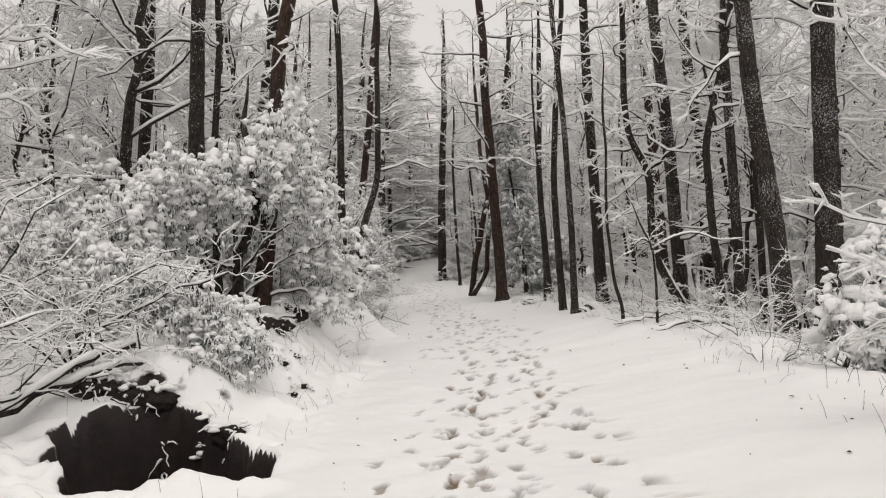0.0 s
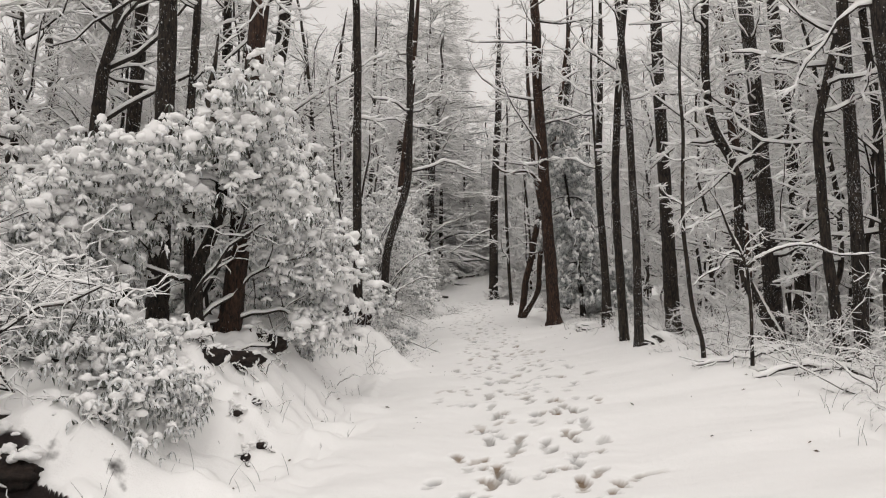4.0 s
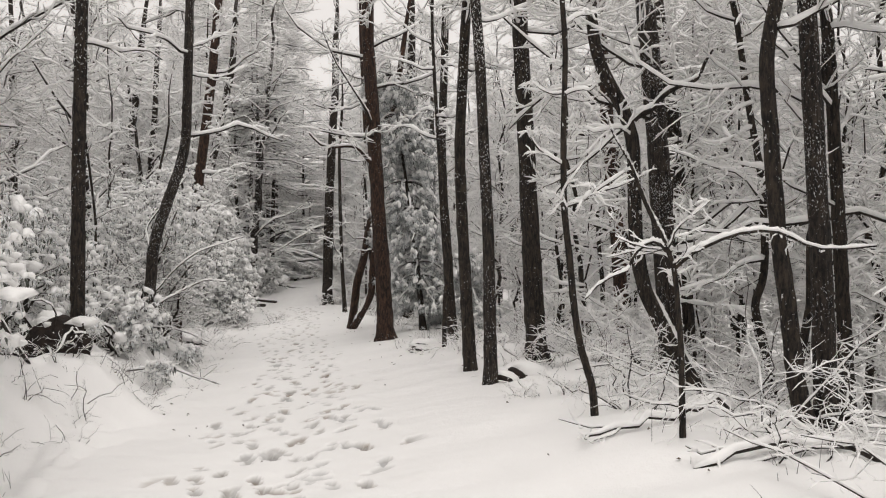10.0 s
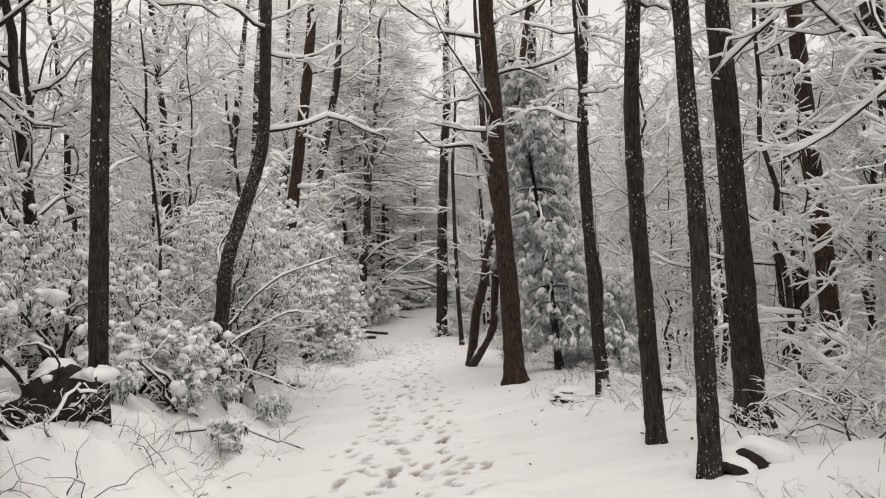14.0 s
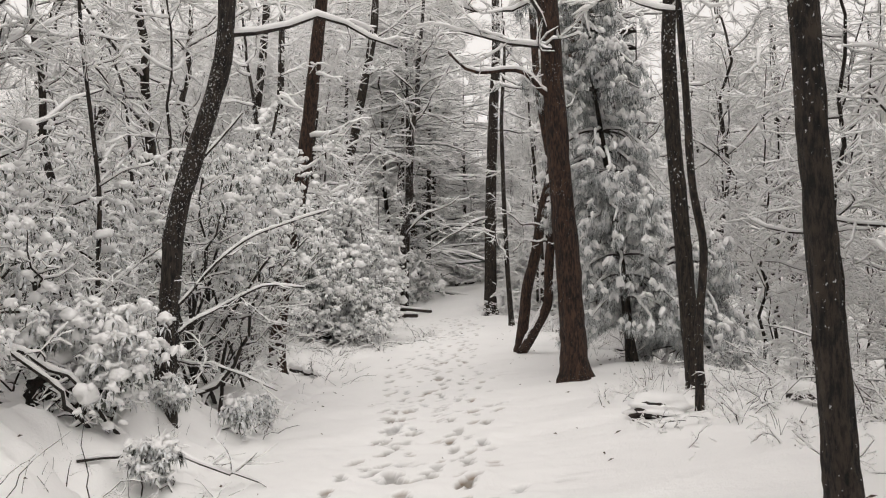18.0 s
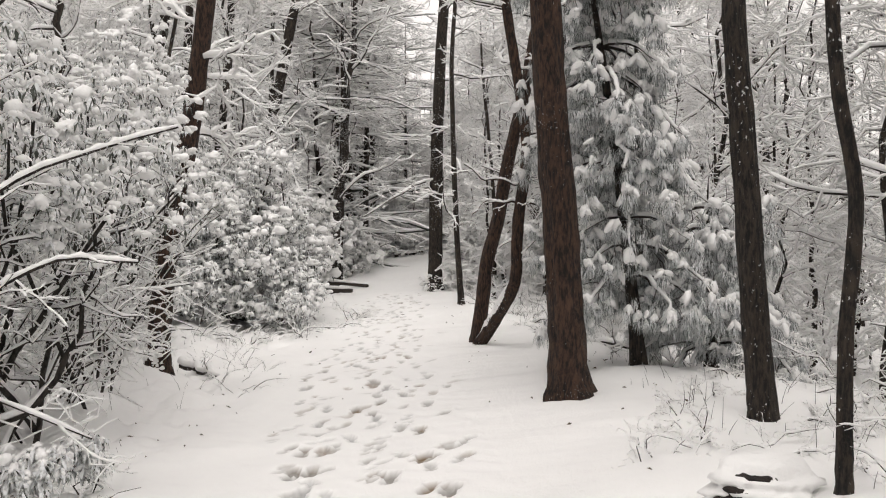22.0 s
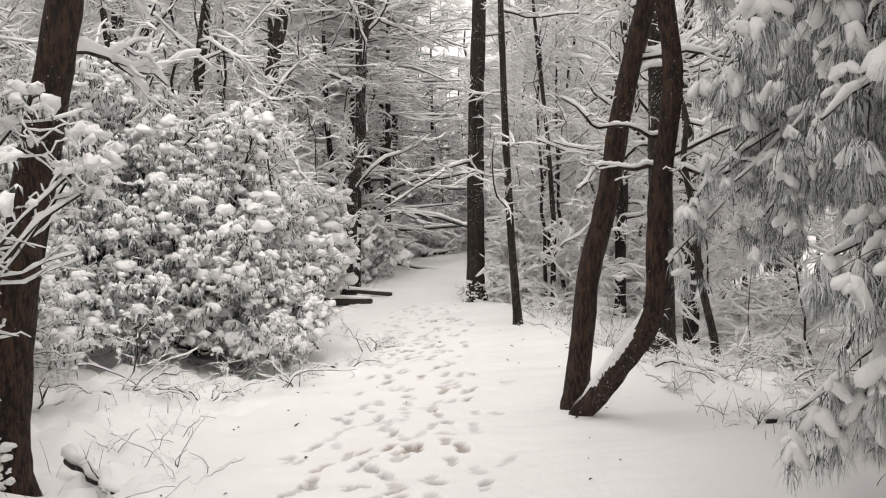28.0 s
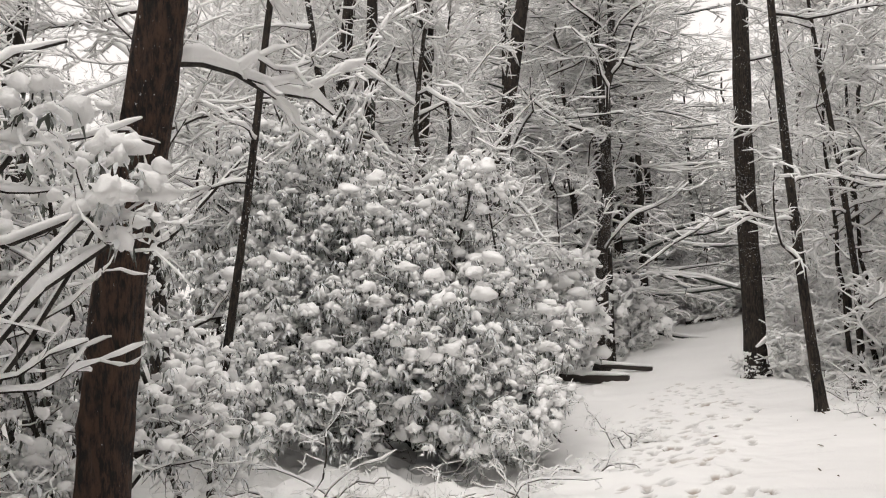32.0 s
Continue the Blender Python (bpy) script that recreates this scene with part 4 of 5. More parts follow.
# ---- white pine ----
def needles(C, g, per=44):
    """Tassels of long hanging needles: one thin blade each."""
    n = len(C) * per
    c = np.repeat(C, per, 0) + g.normal(0, 0.018, (n, 3)) - np.array([0, 0, 0.05]) * g.random((n, 1))
    a = g.random(n) * 6.28
    out = np.stack([np.cos(a), np.sin(a), 0 * a], -1)
    side = np.stack([-np.sin(a), np.cos(a), 0 * a], -1)
    L = (0.09 + 0.09 * g.random(n))[:, None]
    fan = (0.1 + 0.75 * g.random(n))[:, None]
    z = np.array([0, 0, 1.0])
    w = 0.0036
    tip = c + L * (fan * out - (1.05 - 0.4 * fan) * z)
    mid = c + L * 0.5 * (fan * 1.25 * out - (0.75 - 0.4 * fan) * z)
    V = np.stack([c, mid + side * w, tip, mid - side * w], 1)
    return V.reshape(-1, 3), [np.arange(n * 4).reshape(-1, 4)]


def tassel_snow(C, g):
    """Soft snow clots drawn out downwards over the tassels."""
    bag = Bag()
    bag.add(*pats(C + np.array([0, 0, 0.05]), 0.085 + 0.085 * g.random(len(C)), g, 2, 2.4, low=False))
    bag.add(*pats(C + np.array([0, 0, 0.03]), 0.07 + 0.07 * g.random(len(C)), g, 2, 1.2))
    return np.concatenate(bag.v), [np.concatenate(bag.f)]


def pine(label, at, high, seed, reach=1.0, tiers=12, low=0.5, lean=0.0, facing=None, per=6, name="pine_tree"):
    """A young pine whose branches hang under clotted snow. facing: the middle of the sector in which it has branches."""
    g = np.random.default_rng(3000 + seed)
    x, y = at
    base = np.array([x, y, ground_z(x, y)])
    e = empty(name, base, label, "tree")
    s = np.linspace(0, 1, 22)
    P = np.stack([lean * s * high + 0.05 * np.sin(5 * s), 0.08 * np.sin(4 * s), -0.3 + s * (high + 0.3)], -1)
    P[0, :2] = 0
    R = 0.075 * (1.05 - s)
    trunk_mesh("trunk", P, R, BARK, e, 10, g=g)
    for i in range(tiers):
        zt = low + (high - low) * (i / tiers)
        if facing is None:
            a = g.random() * 6.28 + np.arange(per) * 6.28 / per + g.normal(0, 0.25, per)
        else:
            a = facing + np.linspace(-0.9, 0.9, per) + g.normal(0, 0.15, per)
        L = reach * (1.0 - 0.45 * i / tiers) * (0.65 + 0.55 * g.random(per))
        t = np.linspace(0, 1, 8)[None, :, None]
        d = np.stack([np.cos(a), np.sin(a), 0 * a], -1)[:, None]
        j = int(np.argmin(np.abs(P[:, 2] - zt)))
        B = P[j] + d * t * L[:, None, None] + np.array([0, 0, 1.0]) * (0.25 * t - 0.75 * t ** 2) * L[:, None, None] + g.normal(0, 0.025, (per, 8, 3)) * t
        BR = np.linspace(0.02, 0.007, 8)[None] * (0.8 + 0.4 * g.random((per, 1)))
        C, CR, cp = spawn(B, BR, 6, 0.2, 1.0, 0.42, (25, 75), 5, -0.1, 0.2, g, droop=0.13)
        D, DR, dp = spawn(C, CR, 2, 0.3, 1.0, 0.22, (30, 70), 4, -0.1, 0.2, g, droop=0.18)
        dp = cp[dp]
        for b in range(per):
            wood, snow, green = Bag(), Bag(), Bag()
            c, dd = C[cp == b], D[dp == b]
            wood.add(*tubes(B[b:b + 1], BR[b:b + 1], 6))
            wood.add(*tubes(c, CR[cp == b] * 0.8, 4))
            wood.add(*tubes(dd, DR[dp == b] * 0.8, 3))
            snow.add(*snow_on(B[b:b + 1, 1:], BR[b:b + 1, 1:], 0.012, 5, g))
            tips = np.concatenate([c[:, -1], dd[:, -1], B[b, 6:]])
            tips = tips + g.normal(0, 0.02, tips.shape)
            tips = tips[tips[:, 2] + base[2] > height(tips[:, 0] + x, tips[:, 1] + y) + 0.16]
            br = wood.link("branch", TWIG, e)
            if len(tips) > 3:
                green.add(*needles(tips, g))
                laden = tips[g.random(len(tips)) < 0.6]
                snow.add(*tassel_snow(laden, g))
                tagged(green.link("needles", NEEDLE, br, "hanging blue-green needles rimed with frost"), kind="stuff")
            tagged(snow.link("snow", SNOW, br, "clotted hanging snow"), kind="stuff")
    return e


pine("young white pine hanging with frosted needles and clotted snow", (2.81, 30.2), 6.4, 1, 1.05, 14, 0.95, -0.13)
pine("low spreading pine boughs drooping to the snow", (3.75, 30.9), 2.3, 2, 1.1, 6, 0.3)
pine("white pine with a curtain of hanging snowy boughs", (3.2, 32.7), 6.2, 3, 1.4, 12, 2.1, 0.0, 3.2, 5)

# ---- bare bushes and brush ----
def bush(label, x, y, seed, stems=6, length=1.6, spread=0.55, subs=7, twigs=4, depth=0.012, r=0.014, name="bush", toward=(0, 0)):
    """A leafless bush: arching stems, each with its shoots and its snow."""
    g = np.random.default_rng(6000 + seed)
    base = np.array([x, y, ground_z(x, y)])
    e = empty(name, base, label, "shrub")
    for i in range(stems):
        a = 6.28 * i / stems + g.normal(0, 0.4)
        d = unit(np.array([math.cos(a) * spread + toward[0], math.sin(a) * spread + toward[1], 1.0]))
        L = length * (0.7 + 0.6 * g.random())
        pts = [np.array([g.normal(0, 0.08), g.normal(0, 0.08), -0.1])]
        for j in range(7):
            d = unit(d + g.normal(0, 0.2, 3) + np.array([math.cos(a) * 0.05, math.sin(a) * 0.05, -0.09]))
            pts.append(pts[-1] + d * L / 7)
        P = np.array(pts)[None]
        P[0, 2:6] += g.normal(0, 0.02 * length, (4, 3))
        R = r * np.linspace(1, 0.35, 8)[None] * (0.7 + 0.6 * g.random())
        A, AR, _ = spawn(P, R, subs, 0.2, 1.0, length * 0.42, (25, 65), 6, 0.02, 0.42, g, flat=0.8)
        B, BR, _ = spawn(A, AR, twigs, 0.2, 1.0, length * 0.2, (25, 60), 4, 0.02, 0.35, g, flat=0.8)
        AR, BR = AR * 0.7, BR * 0.55
        wood, snow = Bag(), Bag()
        for p, q, k, f in ((P, R, 6, 1.4), (A, AR, 4, 1.0), (B, BR, 3, 0.75)):
            wood.add(*tubes(p, q, k))
            snow.add(*snow_on(*finer(p, q), depth * f, 3 if k == 3 else 4, g))
        st = wood.link("stem", TWIG, e)
        snow.link("snow", SNOW, st, "white snow lying along the twigs")
    return e


bush("leafless arching bush with snow along every branch beside the hollow", -4.3, 12.2, 1, 9, 2.6, 0.6, 10, 5, 0.0055, 0.019)
bush("leafless bush with crossing snowy branches at the hollow's rim", -4.95, 10.9, 2, 8, 2.4, 0.5, 10, 5, 0.0055, 0.018)
bush("wide leafless bush laced with snow", -6.0, 12.6, 3, 9, 3.0, 0.55, 10, 5, 0.006, 0.02)
bush("low snowy brush bending over the hollow", -3.6, 12.5, 4, 7, 1.3, 0.8, 8, 5, 0.006, 0.011)
bush("tall leafless bush with upright snowy branches", -5.2, 9.6, 5, 7, 3.2, 0.45, 10, 5, 0.0055, 0.02)
bush("leafless laurel branches arching under snow", -3.7, 26.4, 6, 7, 2.1, 0.45, 11, 6, 0.0065, 0.015, toward=(0.12, 0))
bush("leafless arching branches loaded with snow", -3.6, 27.8, 7, 7, 2.2, 0.4, 11, 6, 0.0065, 0.015, toward=(0.15, 0))
bush("tangled leafless laurel bowed under fresh snow", -3.9, 25.3, 10, 7, 1.9, 0.55, 11, 6, 0.0065, 0.013)
bush("tangled leafless twigs bowed under fresh snow on the bank", -3.1, 29.0, 11, 7, 1.7, 0.5, 11, 6, 0.0065, 0.012)
bush("low twiggy brush under snow on the bank edge", -2.6, 24.2, 8, 7, 0.6, 0.8, 6, 4, 0.008, 0.007)
bush("low twiggy brush under snow by the path", -2.7, 25.6, 9, 6, 0.6, 0.8, 6, 4, 0.008, 0.007)
for i, (bx, by, bl) in enumerate(((4.7, 16.3, 1.5), (5.3, 15.0, 1.6), (4.6, 14.3, 1.0), (5.0, 17.9, 1.4), (4.3, 20.4, 0.9), (4.6, 22.6, 1.2), (4.3, 24.3, 0.8), (5.2, 26.2, 1.5),
                                  (4.7, 28.5, 1.4), (6.2, 24.4, 1.7), (6.4, 19.6, 1.6), (7.2, 21.6, 1.8), (4.4, 12.4, 0.9), (5.6, 12.4, 1.4), (6.3, 13.6, 1.7), (3.3, 33.6, 1.1), (3.6, 36.2, 1.3), (2.6, 36.6, 0.8), (3.9, 39.5, 1.4), (2.4, 42.5, 1.2), (3.7, 27.2, 0.5), (4.3, 26.6, 0.8), (3.5, 29.2, 0.4), (5.6, 28.0, 1.7), (6.8, 29.5, 1.9), (3.9, 23.4, 0.5), (3.6, 18.4, 0.45), (4.2, 18.6, 0.9), (3.9, 17.5, 0.8), (4.4, 15.5, 0.8), (3.7, 20.9, 0.6), (5.0, 21.0, 1.3), (5.6, 18.4, 1.4), (5.2, 23.6, 1.4), (6.0, 22.2, 1.6), (5.7, 16.6, 1.3), (4.9, 25.2, 1.2))):
    bush("leafless brush of thin twigs laden with snow", bx, by, 20 + i, 6, bl, 0.75, 7, 4, 0.004, 0.008)
for i, (bx, by, bl) in enumerate(((-2.7, 33.4, 0.6), (-2.2, 33.0, 0.45), (-3.0, 34.6, 0.55), (-3.4, 33.9, 0.5), (-1.6, 24.8, 0.5), (-1.7, 23.2, 0.5), (-2.0, 31.3, 0.5), (-2.4, 31.9, 0.5))):
    bush("sparse dry weed stalks poking through the snow", bx, by, 50 + i, 4, bl, 0.5, 3, 2, 0.0022, 0.004, name="weed")


# ---- understory of the wood ----
def plain_sapling(seed, high, lean, length, n, subs, twigs, r, depth, name="sapling", lo=0.12, ang=(40, 85), up=0.06, label="leafless sapling with snow lying along its fine branches", group="saplings of the wood", cat="tree"):
    g = np.random.default_rng(4000 + seed)
    e = empty(name, (0, 0, 0), label, cat, group)
    s = np.linspace(0, 1, 14)[:, None]
    P = np.concatenate([lean * s * np.sin(1 + 2 * s), 0.3 * lean * np.sin(3 * s), -0.3 + s * (high + 0.3)], 1) + g.normal(0, 0.03 * high / 4, (14, 3)) * (s > 0.1)
    P[:, :2] -= P[0, :2]
    R = r * (1.05 - 0.85 * s[:, 0])
    trunk_mesh("trunk", P, R, BARK, e, 7, rough=0.04, flare=0.2, g=g)
    limbs_on(e, P, R, g, n, lo, 0.98, length, ang, subs, twigs, depth, False, up, wob=0.2, flat=0.78, cheap=True)
    return e


def forest_tree(seed, high, lean, length, n, subs, twigs, r, depth, lo, mat, hi=0.8):
    g = np.random.default_rng(5000 + seed)
    e = empty("tree", (0, 0, 0), "dark leafless forest trunk with snow along its branches", "tree", "trees of the wood")
    s = np.linspace(0, 1, 18)[:, None]
    P = np.concatenate([lean * s ** 1.2, 0.4 * lean * np.sin(2.5 * s), -0.4 + s * (high + 0.4)], 1) + g.normal(0, 0.05, (18, 3)) * (s > 0.1)
    P[:, :2] -= P[0, :2]
    R = r * (1.03 - 0.8 * s[:, 0])
    trunk_mesh("trunk", P, R, mat, e, 10, g=g)
    limbs_on(e, P, R, g, n, lo, hi, length, (35, 85), subs, twigs, depth, False, 0.04, flat=0.7, cheap=True)
    return e


sap = [plain_sapling(i, h, ln, L, n, sb, tw, r, 0.0145) for i, (h, ln, L, n, sb, tw, r) in enumerate((
    (4.5, 0.5, 1.3, 16, 8, 6, 0.025), (6.0, -0.4, 1.6, 20, 8, 6, 0.035), (3.2, 0.7, 1.0, 14, 7, 5, 0.018),
    (7.5, 0.3, 1.9, 24, 8, 6, 0.045), (5.0, -0.8, 1.5, 18, 8, 6, 0.03), (2.4, 0.3, 0.9, 12, 7, 5, 0.014)))]
slim = [plain_sapling(20 + i, h, ln, L, n, 8, 6, r, 0.0145, "slender_tree", 0.3, (40, 85), 0.05, "slender leafless tree with a lace of snowy branches", "slender trees of the wood") for i, (h, ln, L, n, r) in enumerate((
    (9.0, 0.7, 2.2, 26, 0.055), (11.0, -0.6, 2.5, 28, 0.07), (8.0, 1.0, 2.0, 24, 0.045)))]
brush = [plain_sapling(30 + i, h, ln, L, n, 8, 6, 0.013, 0.02, "brush", 0.03, (20, 65), 0.03, "low leafless brush with thick snow on every twig", "brush along the far path", "shrub") for i, (h, ln, L, n) in enumerate((
    (1.5, 0.3, 0.9, 16), (2.1, -0.4, 1.2, 18), (1.1, 0.3, 0.8, 14)))]
big = [forest_tree(i, h, ln, L, n, sb, tw, r, 0.019, lo, m) for i, (h, ln, L, n, sb, tw, r, lo, m) in enumerate((
    (12, 0.8, 2.6, 22, 7, 5, 0.15, 0.12, BARK), (14, -0.9, 2.8, 24, 7, 5, 0.2, 0.14, BARK_FLECKED), (11, 1.4, 2.3, 20, 7, 5, 0.11, 0.1, BARK),
    (13, 0.3, 2.6, 22, 7, 5, 0.13, 0.1, BARK), (10, -1.6, 2.2, 20, 7, 5, 0.09, 0.1, BARK)))]
near_big = [forest_tree(10 + i, h, ln, 2.4, 22, 7, 6, r, 0.011, 0.12, m, 0.75) for i, (h, ln, r, m) in enumerate((
    (11, 0.9, 0.15, BARK), (12, -0.7, 0.19, BARK_FLECKED), (10, 1.3, 0.11, BARK), (11, -1.2, 0.13, BARK)))]


def hemlock(seed, high, length, n, r, lo=0.04):
    """A conifer with level tiers of fine snowy sprays."""
    g = np.random.default_rng(9000 + seed)
    e = empty("hemlock_tree", (0, 0, 0), "grey-green hemlock with level snowy sprays of branches", "tree", "hemlocks of the wood")
    s = np.linspace(0, 1, 18)[:, None]
    P = np.concatenate([0.15 * np.sin(3 * s), 0.1 * np.sin(4 * s), -0.3 + s * (high + 0.3)], 1)
    R = r * (1.05 - 0.95 * s[:, 0])
    trunk_mesh("trunk", P, R, BARK, e, 8, g=g)
    L, LR, _ = spawn(P[None], R[None], n, lo, 0.99, length, (70, 100), 6, -0.02, 0.08, g, 0.5, flat=0.8)
    A, AR, ap = spawn(L, LR, 9, 0.15, 1.0, length * 0.34, (35, 65), 3, -0.02, 0.1, g, flat=0.25)
    B, BR, bp = spawn(A, AR, 5, 0.1, 1.0, length * 0.13, (30, 60), 2, -0.06, 0.1, g, flat=0.3)
    wood, snow = Bag(), Bag()
    for p, q, k, dp in ((L, LR, 4, 0.022), (A, AR, 3, 0.02), (B, BR, 3, 0.017)):
        wood.add(*tubes(p, q * (1.0 if k == 4 else 0.5), k))
        snow.add(*snow_on(p, q, dp, 3, g))
    br = tagged(wood.link("crown", SPRAY, e), kind="stuff")
    tagged(snow.link("snow", SNOW, br, "white snow lying along the sprays"), kind="stuff")
    return e


firs = [hemlock(0, 9.0, 2.3, 56, 0.09), hemlock(1, 11.5, 2.7, 64, 0.11), hemlock(2, 7.0, 1.9, 48, 0.07), hemlock(3, 15.0, 2.5, 56, 0.13, 0.42)]
g = np.random.default_rng(11)
spots = []


def clear(x, y, gap, near=None):
    u = x - float(centre(y))
    near = near or 3.4 - 1.6 * float(step(40, 55, y))
    if -near - 0.1 < u < near and -6 < y < 64:
        return False
    if 2.5 < abs(u) < 4.3 and 14 < y < 34 or math.hypot(x - 3.6, y - 29.0) < 3:
        return False
    if -7.0 < u < 0 and 7 < y < 21:
        return False
    if -7 < u < 0 and 33 < y < 41.5:
        return False
    if 3 < u < 7 and 8 < y < 17.5:
        return False
    return all((x - a) ** 2 + (y - b) ** 2 > gap * gap for a, b in spots)


def scatter(kinds, n, x0, x1, y0, y1, gap, smin=0.85, smax=1.2, near=None):
    left, tries = n, 0
    while left and tries < n * 30:
        tries += 1
        x, y = g.uniform(x0, x1), g.uniform(y0, y1)
        if not clear(x, y, gap, near):
            continue
        spots.append((x, y))
        src = kinds[int(g.integers(len(kinds)))]
        c = copy_thing(src, pose(x, y, ground_z(x, y), 0, 0, g.uniform(0, 360)))
        c.scale = (g.uniform(smin, smax),) * 3
        left -= 1


for i, (x, y) in enumerate(((-5.0, 54.5), (-6.4, 50.0), (-7.8, 56.0), (-4.6, 60.5), (-8.0, 67.0), (5.6, 64.0), (-9.5, 49.0), (-9.0, 60.0), (-7.2, 58.6), (-3.4, 69.0), (-1.2, 73.0), (0.9, 71.0), (-5.4, 66.5), (3.0, 74.0), (-2.4, 77.0), (-4.3, 52.0), (-5.8, 58.0), (-4.0, 57.0))):
    spots.append((x, y))
    copy_thing(firs[3 if i in (0, 1, 3, 8, 15, 16, 17) else 1 if i > 8 else i % 3], pose(x, y, ground_z(x, y), 0, 0, 67 * i)).scale = ((0.95 + 0.05 * (i % 5)) ,) * 3
for i, (x, y) in enumerate(((1.4, 50.5), (2.6, 53.0), (3.0, 46.5), (2.2, 58.5), (-4.9, 52.8), (-5.9, 56.5), (-7.0, 47.8), (3.9, 43.0), (4.6, 50.0), (-7.4, 37.6), (-8.3, 33.2), (-6.0, 41.6), (-5.0, 60.0), (-7.6, 29.5), (2.4, 66.0), (-4.3, 50.8))):
    spots.append((x, y))
    copy_thing(big[1 if i > 14 else (2, 4, 3, 2, 0)[i % 5]], pose(x, y, ground_z(x, y), 0, 0, 131 * i)).scale = (0.85 + 0.06 * (i % 4),) * 3
for x, y, kind, size in ((-4.7, 57.5, 1, 1.65), (-6.9, 61.5, 1, 1.7), (-4.6, 65.0, 3, 1.35)):
    spots.append((x, y))
    copy_thing(firs[kind], pose(x, y, ground_z(x, y), 0, 0, 40 * x)).scale = (size,) * 3
scatter(sap, 92, 3.4, 20, 12, 48, 0.6)
scatter(sap, 62, -18, -3.0, 14, 50, 0.6)
scatter(sap, 44, -20, 18, 44, 75, 0.6)
scatter(sap[1:5:2] + sap[4:5], 14, -9, 6, 62, 74, 0.5, 1.0, 1.3)
scatter(sap[1:5:2], 9, -6.5, 3.0, 42, 62, 0.5, 1.0, 1.2)
# saplings round the start, out of view; they block some open sky light
scatter(sap, 12, -12, 14, -10, 9, 0.8)
scatter(slim, 32, -14, 12, 34, 76, 0.5, 0.9, 1.3)
scatter(slim, 26, 0.6, 13, 46, 80, 0.5, 1.0, 1.3)
scatter(slim, 8, -12, -4, 54, 74, 0.5, 1.4, 1.7)
scatter(slim, 18, 5, 14, 14, 40, 0.5, 0.9, 1.2)
scatter(slim, 12, 8, 18, 24, 44, 0.5, 1.0, 1.35)
scatter(sap, 12, 7, 16, 26, 44, 0.5, 0.9, 1.3)
scatter(slim, 16, -14, -5, 12, 36, 0.5, 0.9, 1.2)
scatter(slim, 14, -15, -6, 38, 58, 0.5, 1.0, 1.3)
scatter(brush, 60, 0.2, 6.5, 44, 66, 0.4, 0.8, 1.3, 2.0)
scatter(brush, 42, -8.5, -3.0, 51, 66, 0.4, 0.9, 1.4, 1.7)
scatter(brush, 14, -9.0, -5.4, 43, 51, 0.4, 0.9, 1.4, 1.7)
scatter(brush, 50, -9, 5, 63, 76, 0.4, 1.2, 1.9, 0.2)
scatter(near_big, 17, 8.0, 24, 15, 42, 1.3)
scatter(near_big, 24, -24, -4.5, 12, 42, 1.3)
scatter(big, 10, 6, 24, 42, 60, 1.3)
scatter(big, 12, -24, -5, 42, 60, 1.3)
scatter(big, 34, -34, 30, 50, 90, 1.6, 1.0, 1.4)
scatter(big, 10, -4, 9, 62, 84, 1.6, 1.0, 1.3)
# unseen trees behind the start, added to hold back the open sky's light
scatter(near_big, 14, -20, 22, -30, 4, 2.5)
for e in sap + slim + brush + big + near_big + firs:
    for o in (*e.children_recursive, e):
        bpy.data.objects.remove(o, do_unlink=True)


# ---- the wood farther off, too far to pick trees apart ----
def far_woods():
    g = np.random.default_rng(21)
    n = 850
    a = g.uniform(0, 2 * np.pi, n)
    d = np.where(np.abs(a - np.pi / 2) < 0.16, g.uniform(46, 120, n), g.uniform(40, 120, n))
    x, y = d * np.cos(a), 32 + d * np.sin(a)
    z = height(x, y)
    hi = g.uniform(10, 19, n)
    lean = g.normal(0, 0.07, (n, 2))
    s = np.linspace(0, 1, 6)
    P = np.stack([x[:, None] + lean[:, :1] * hi[:, None] * s, y[:, None] + lean[:, 1:] * hi[:, None] * s, z[:, None] - 0.4 + s * (hi[:, None] + 0.4)], -1)
    P[:, 1:, :2] += g.normal(0, 0.12, (n, 5, 2))
    R = (g.uniform(0.05, 0.2, n)[:, None]) * (1.05 - 0.8 * s)
    wood, snow = Bag(), Bag()
    wood.add(*tubes(P, R, 5))
    L, LR, _ = spawn(P, R, 15, 0.08, 1.0, 3.0, (35, 80), 4, 0.06, 0.25, g, flat=0.8)
    B, BR, _ = spawn(L, LR, 3, 0.2, 1.0, 1.4, (30, 70), 3, 0.03, 0.25, g, flat=0.8)
    wood.add(*tubes(L, LR * 0.7 + 0.004, 3))
    wood.add(*tubes(B, BR * 0.3 + 0.003, 3))
    snow.add(*snow_on(L, LR + 0.008, 0.022, 3, g))
    snow.add(*snow_on(B, BR + 0.005, 0.018, 3, g))
    w = wood.link("far_wood", BARK)
    tagged(w, "distant leafless winter wood with dark trunks", "woods", kind="stuff")
    sn = snow.link("far_wood_snow", SNOW)
    tagged(sn, "snow lying along the branches of the distant wood", "snow", kind="stuff")


far_woods()


